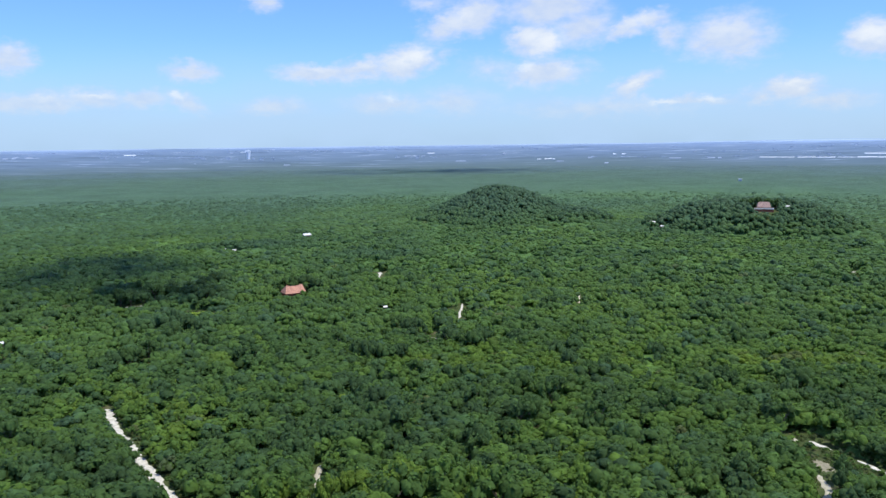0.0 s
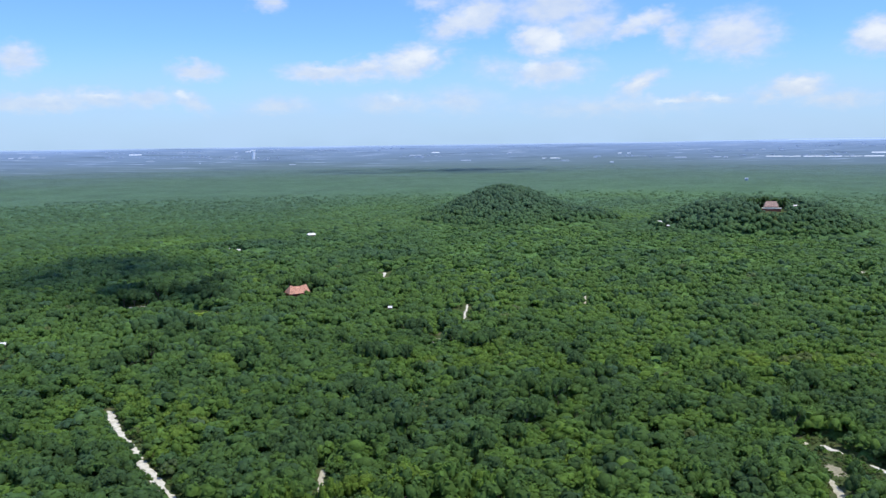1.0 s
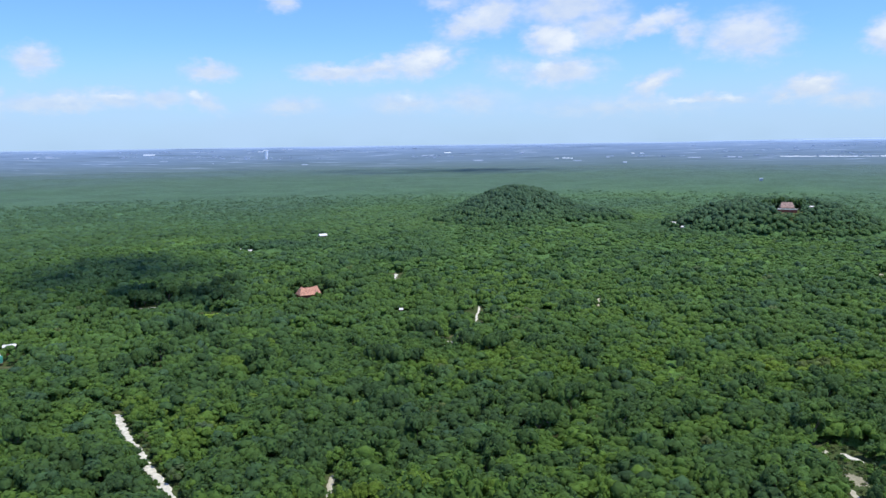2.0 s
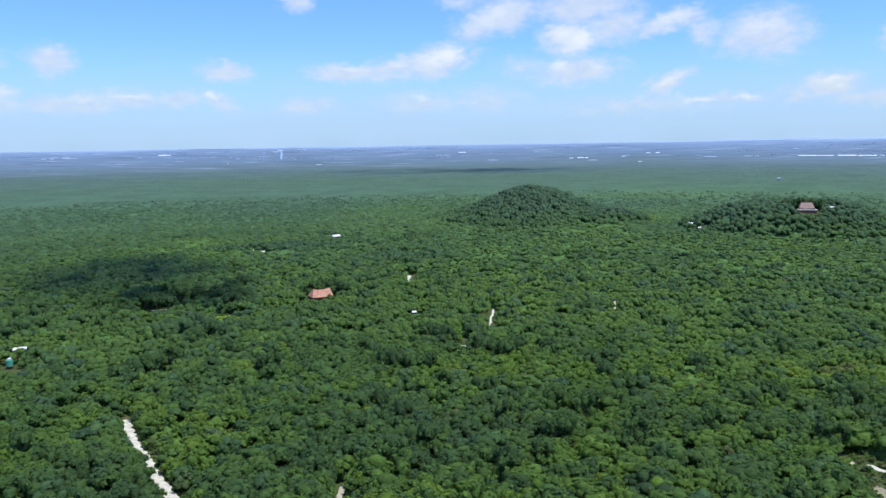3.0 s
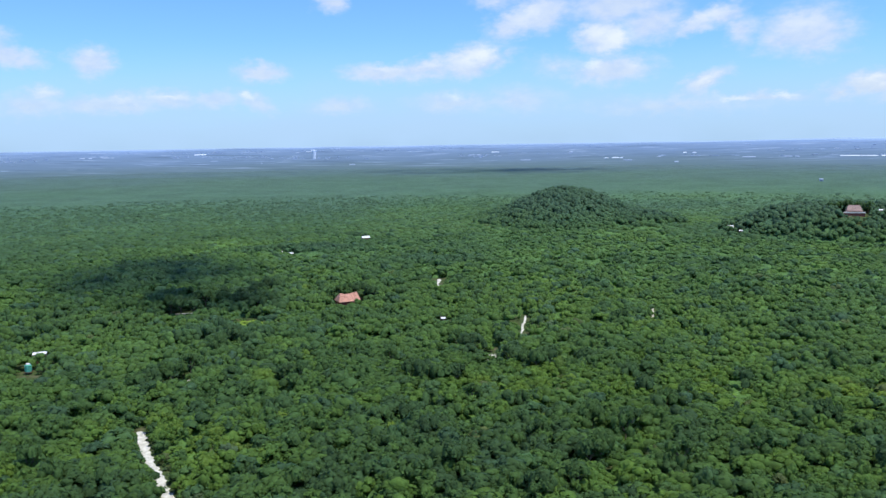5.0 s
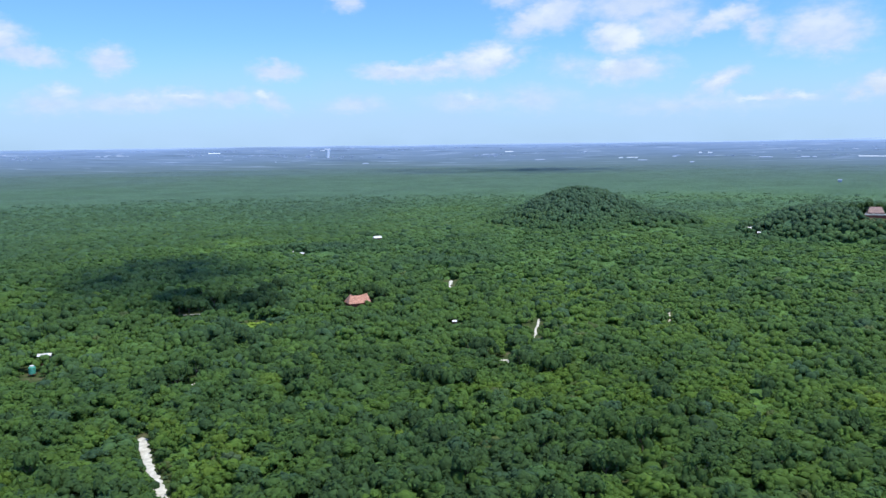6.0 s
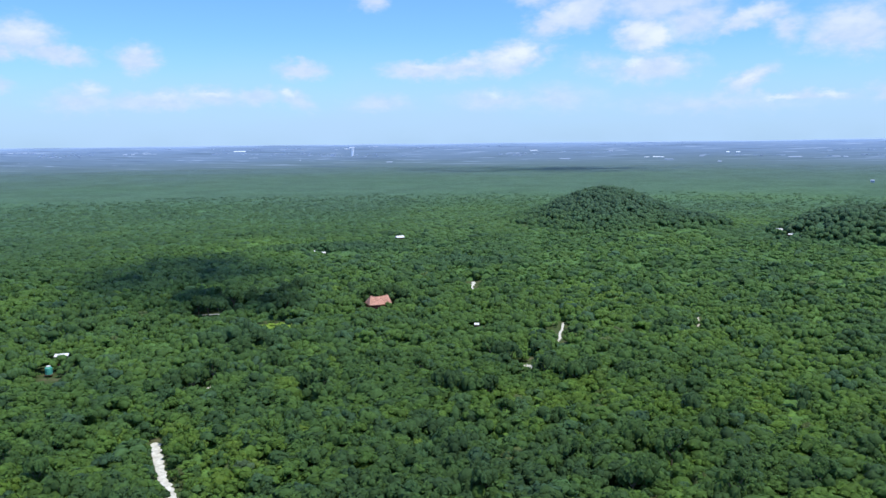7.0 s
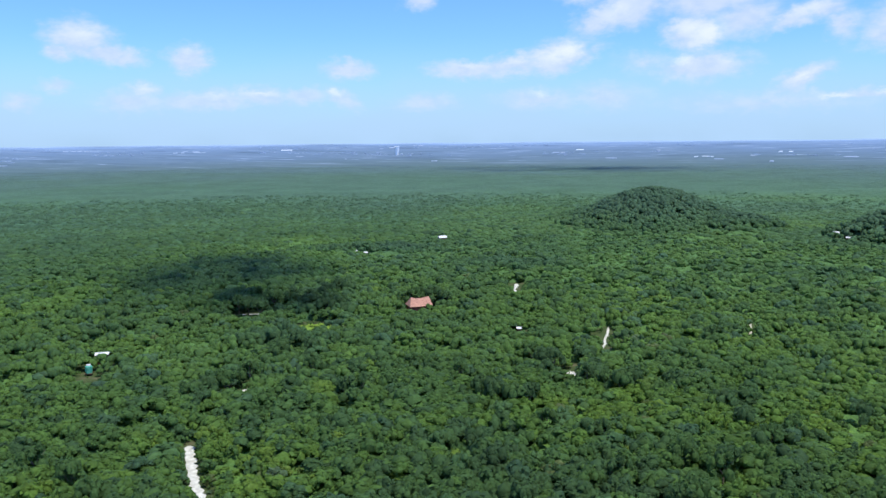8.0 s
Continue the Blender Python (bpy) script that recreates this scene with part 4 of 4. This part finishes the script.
def hill_house(x, y, turn):
    root = thing("hill_house", x, y, turn, "house with high brown tile roof and white terrace, on wooded hill", "house")
    h = 2.9
    part("wall", walls(bmesh.new(), 11.0, 8.4, h), RED_WALL, root, "reddish brown walls")
    part("roof", hip_roof(bmesh.new(), 11.0, 8.4, h - 0.05, 4.6, 0.9, 9.2), TILE_BROWN, root, "brown clay tiles")
    ridge_line(root, (-4.6, 0, h + 4.7), (4.6, 0, h + 4.7), TILE_BROWN)
    part("terrace", box(bmesh.new(), -8.6, 8.6, -7.2, -4.25, 1.1, 2.15, 0.05), PALE, root, "white terrace wall")
    part("foundation", box(bmesh.new(), -8.2, 8.2, -6.9, -4.25, -2.5, 1.12, 0.05), RED_WALL, root, "dark reddish brown base")
    part("porch_roof", box(bmesh.new(), -6.2, 6.2, -6.4, -4.3, 2.7, 2.82, 0.03), TILE_BROWN, root)
    for px in (-6.0, -2.0, 2.0, 6.0):
        part("post", box(bmesh.new(), px - 0.12, px + 0.12, -6.3, -6.06, 2.14, 2.7), PALE, root)
    for wx in (-3.9, -1.3, 1.3, 3.9):
        opening(root, wx, -4.2, 1.2, 1.1, 1.2)


def shed(x, y, turn, L, W, h, label, name="shed", rise=0.9, roof=None, wall=None):
    """A small building with a pale sheet roof."""
    root = thing(name, x, y, turn, label, "shed", "white sheds in the forest")
    part("wall", walls(bmesh.new(), L, W, h, 0.15), wall or WOOD, root)
    part("roof", hip_roof(bmesh.new(), L, W, h - 0.03, rise, 0.35, L + 0.69, 0.08), roof or WHITE, root, "white sheet-metal roof")
    ridge_line(root, (-L / 2 - 0.3, 0, h + rise + 0.02), (L / 2 + 0.3, 0, h + rise + 0.02), WHITE)
    opening(root, -L * 0.22, -W / 2, 0.0, 0.9, 2.0, True)
    opening(root, L * 0.22, -W / 2, 1.0, 0.8, 0.9)


red_house(-93, 482, 31)
hill_house(304, 747, -16)
shed(329, 751, -20, 3.4, 3.0, 3.3, "small white-roofed shed beside the hill house")
shed(640, 1702, -20, 7.0, 6.0, 7.6, "far pale-roofed building out in the forest", rise=1.6, roof=HAZED_WHITE, wall=HAZED_WHITE)
shed(-33, 440, 10, 1.8, 1.8, 3.0, "tiny white-roofed hut hidden in the trees", rise=0.7)
shed(-131, 757, 32, 7.0, 4.6, 4.0, "white-roofed low building in the forest", rise=1.6)
shed(-191, 683, 20, 2.4, 2.0, 2.8, "small white hut beside dark trees")
shed(-179.5, 675, 8, 2.6, 2.2, 2.8, "small white hut beside dark trees")
shed(206, 772, -10, 4.6, 3.6, 3.4, "white-roofed shed at the foot of the hill", rise=1.4)
shed(209.5, 750, -18, 3.2, 2.4, 2.5, "low white-roofed shed at the foot of the hill")
shed(215.0, 745, -12, 3.4, 2.2, 2.3, "low white-roofed shed at the foot of the hill")
shed(-208, 359, 24, 5.0, 3.4, 4.4, "hut with a bright white sheet roof", rise=0.7)


def water_tank(x, y):
    root = thing("water_tank", x, y, 15, "turquoise plastic water tank on a low timber stand", "water tank")
    for px in (-0.9, 0.9):
        for py in (-0.9, 0.9):
            part("leg", box(bmesh.new(), px - 0.09, px + 0.09, py - 0.09, py + 0.09, -0.4, 1.0), WOOD, root)
    part("platform", box(bmesh.new(), -1.5, 1.5, -1.5, 1.5, 1.0, 1.15, 0.02), WOOD, root)
    bm = bmesh.new()
    limb(bm, (0, 0, 1.15), (0, 0, 3.9), 1.4, 1.4, 24)
    for z in (1.4, 2.0, 2.6, 3.2, 3.7):
        limb(bm, (0, 0, z), (0, 0, z + 0.12), 1.45, 1.45, 24)
    limb(bm, (0, 0, 3.9), (0, 0, 4.4), 1.4, 0.6, 24)
    tank = part("tank", bm, CYAN, root, "ribbed turquoise tank")
    bm = bmesh.new()
    limb(bm, (0, 0, 4.4), (0, 0, 4.7), 0.9, 0.8, 20)
    part("lid", bm, WHITE, tank, "white screw lid")


water_tank(-203, 342)


# ---- the far plain: roofs, a tower and towns ----
def reach(dip):
    """Distance at which the far land lies that many radians under the eye."""
    r = np.linspace(2400, 4950, 1200)
    return float(r[np.argmin(np.abs((95 - land(0 * r, r)) / r - dip))])


# azimuth, dip (thousandths of a radian), width as seen (thousandths)
FAR_ROOFS = [
    (-0.495, 12.9, 29), (-0.472, 12.8, 32), (-0.373, 11.4, 29), (-0.357, 19.0, 25), (-0.258, 10.6, 6), (-0.192, 26.2, 13),
    (-0.301, 22.8, 4), (-0.212, 7.2, 21), (-0.014, 14.0, 14), (-0.037, 17.3, 36), (0.024, 24.3, 20), (0.079, 15.1, 7), (0.133, 22.7, 43),
    (0.147, 25.6, 21), (0.184, 21.7, 9), (0.222, 17.2, 39), (0.204, 28.1, 13), (0.285, 23.1, 36), (0.334, 22.7, 57), (0.451, 22.5, 143),
    (0.499, 18.3, 21), (0.377, 14.4, 14), (-0.679, 24.2, 13), (-0.607, 9.7, 43), (-0.483, 11.4, 50), (-0.69, 17.1, 14),
]
fr = np.random.default_rng(77)
for az, dip, wide in FAR_ROOFS:
    d = reach(dip / 1000)
    length, deep, high = wide / 1000 * d * (1.0 if az > 0.39 else fr.uniform(0.35, 0.7)), fr.uniform(12, 22), fr.uniform(0.3, 1.2)
    n, skin = max(1, int(length / (70 if az > 0.39 else 30))), HAZED_BRIGHT if az > 0.39 or fr.random() < 0.2 else HAZED_WHITE
    root = thing("long_roof", d * math.sin(az), d * math.cos(az), -math.degrees(az), "far long white greenhouse or warehouse roof on the plain", "greenhouse", "white roofs on the far plain")
    for k in range(n):
        a = -length / 2 + length * k / n
        b = a + length / n * (fr.uniform(0.8, 1.0) if az > 0.39 else fr.uniform(0.35, 0.95)) ** (n > 1)
        off = fr.uniform(-22, 22) if n > 1 else 0
        q = part("hall", box(bmesh.new(), a, b, off - deep / 2, off + deep / 2, -3, high), skin, root)
        part("roof", hip_roof(bmesh.new(), 1, 1, 0, 1, 0, 0.98, 0.05), skin, q).matrix_basis = (
            Matrix.Translation(((a + b) / 2, off, high)) @ Matrix.Diagonal((b - a, deep * 1.02, fr.uniform(1, 3), 1)))

d = reach(0.018)
tower = thing("white_tower", d * math.sin(-0.2385), d * math.cos(-0.2385), 13, "tall white tower with a low white hall on the far plain", "tower")
bm = bmesh.new()
limb(bm, (0, 0, -12), (3, 0, 34), 6.5, 8.5, 14)
part("shaft", bm, HAZED_BRIGHT, tower)
part("head", box(bmesh.new(), -12, 12, -7, 7, 34, 40, 1.0), HAZED_BRIGHT, tower)
part("hall", box(bmesh.new(), -34, -10, -9, 9, 30, 34, 0.6), HAZED_BRIGHT, tower)
part("annex", box(bmesh.new(), 18, 28, -8, 8, -6, 6, 0.6), HAZED_WHITE, tower)

# towns: scattered low blocks on the plain
tv, tf, base = [], [], 0
cube_v = np.array([(x, y, z) for x in (-0.5, 0.5) for y in (-0.5, 0.5) for z in (0, 1)], float)
cube_f = np.array([(0, 1, 3, 2), (4, 6, 7, 5), (0, 4, 5, 1), (2, 3, 7, 6), (1, 5, 7, 3)])
for _ in range(800):
    az, d = fr.uniform(-0.80, 0.62), fr.uniform(3550, 4450)
    x, y = d * math.sin(az), d * math.cos(az)
    if float(value_noise(np.array([x]), np.array([y * 2.0]), 330, 91)[0]) < 0.56:
        continue
    size = np.array([fr.uniform(8, 24), fr.uniform(8, 30), fr.uniform(1.5, 3.2)])
    tv.append(cube_v * size + [x, y, float(land(x, y)) - 1])
    tf.append(cube_f + base)
    base += 8
# pale walls greyed blue: the distance haze is in their base colour
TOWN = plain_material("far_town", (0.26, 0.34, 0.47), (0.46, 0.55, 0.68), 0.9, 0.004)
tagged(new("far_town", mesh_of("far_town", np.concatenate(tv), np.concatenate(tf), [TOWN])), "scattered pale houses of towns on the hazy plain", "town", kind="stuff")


# ---- fair-weather clouds overhead, whose shade falls on the forest ----
CLOUD, _n = material("cloud_vapour")
_d = _n.add("ShaderNodeBsdfDiffuse", Color=(0.95, 0.95, 0.97, 1))
_t = _n.add("ShaderNodeBsdfTransparent", Color=(1, 1, 1, 1))
_m = _n.add("ShaderNodeMixShader", Fac=0.13, i1=_t.outputs[0], i2=_d.outputs[0])
_n.tree.links.new(_m.outputs[0], _n.tree.nodes.new("ShaderNodeOutputMaterial").inputs[0])


def cloud(shade_x, shade_y, high, half_x, half_y, seed, puffs=26):
    """A flat-bottomed cumulus whose shadow falls round the given place."""
    r = np.random.default_rng(seed)
    cx, cy = shade_x + SUN_WAY.x / SUN_WAY.z * high, shade_y + SUN_WAY.y / SUN_WAY.z * high
    bm = bmesh.new()
    for k in range(puffs):
        a, q = r.uniform(0, 6.3), math.sqrt(r.random())
        s = (1.15 - q * 0.8) * r.uniform(0.22, 0.40)
        m = Matrix.Translation((cx + q * half_x * math.cos(a), cy + q * half_y * math.sin(a), high)) @ Matrix.Diagonal((half_x * s, half_y * s, min(half_x, half_y) * s * 0.7, 1))
        bmesh.ops.create_icosphere(bm, subdivisions=2, radius=1, matrix=m)
    me = bpy.data.meshes.new("cloud")
    bm.to_mesh(me)
    bm.free()
    me.materials.append(CLOUD)
    tagged(new("cloud", me), "small white fair-weather cloud high over the forest", "cloud", kind="structure")


cloud(-262, 556, 640, 92, 112, 1, 44)
cloud(-182, 480, 640, 52, 50, 3, 46)
cloud(-15, 2500, 900, 430, 250, 2, 44)
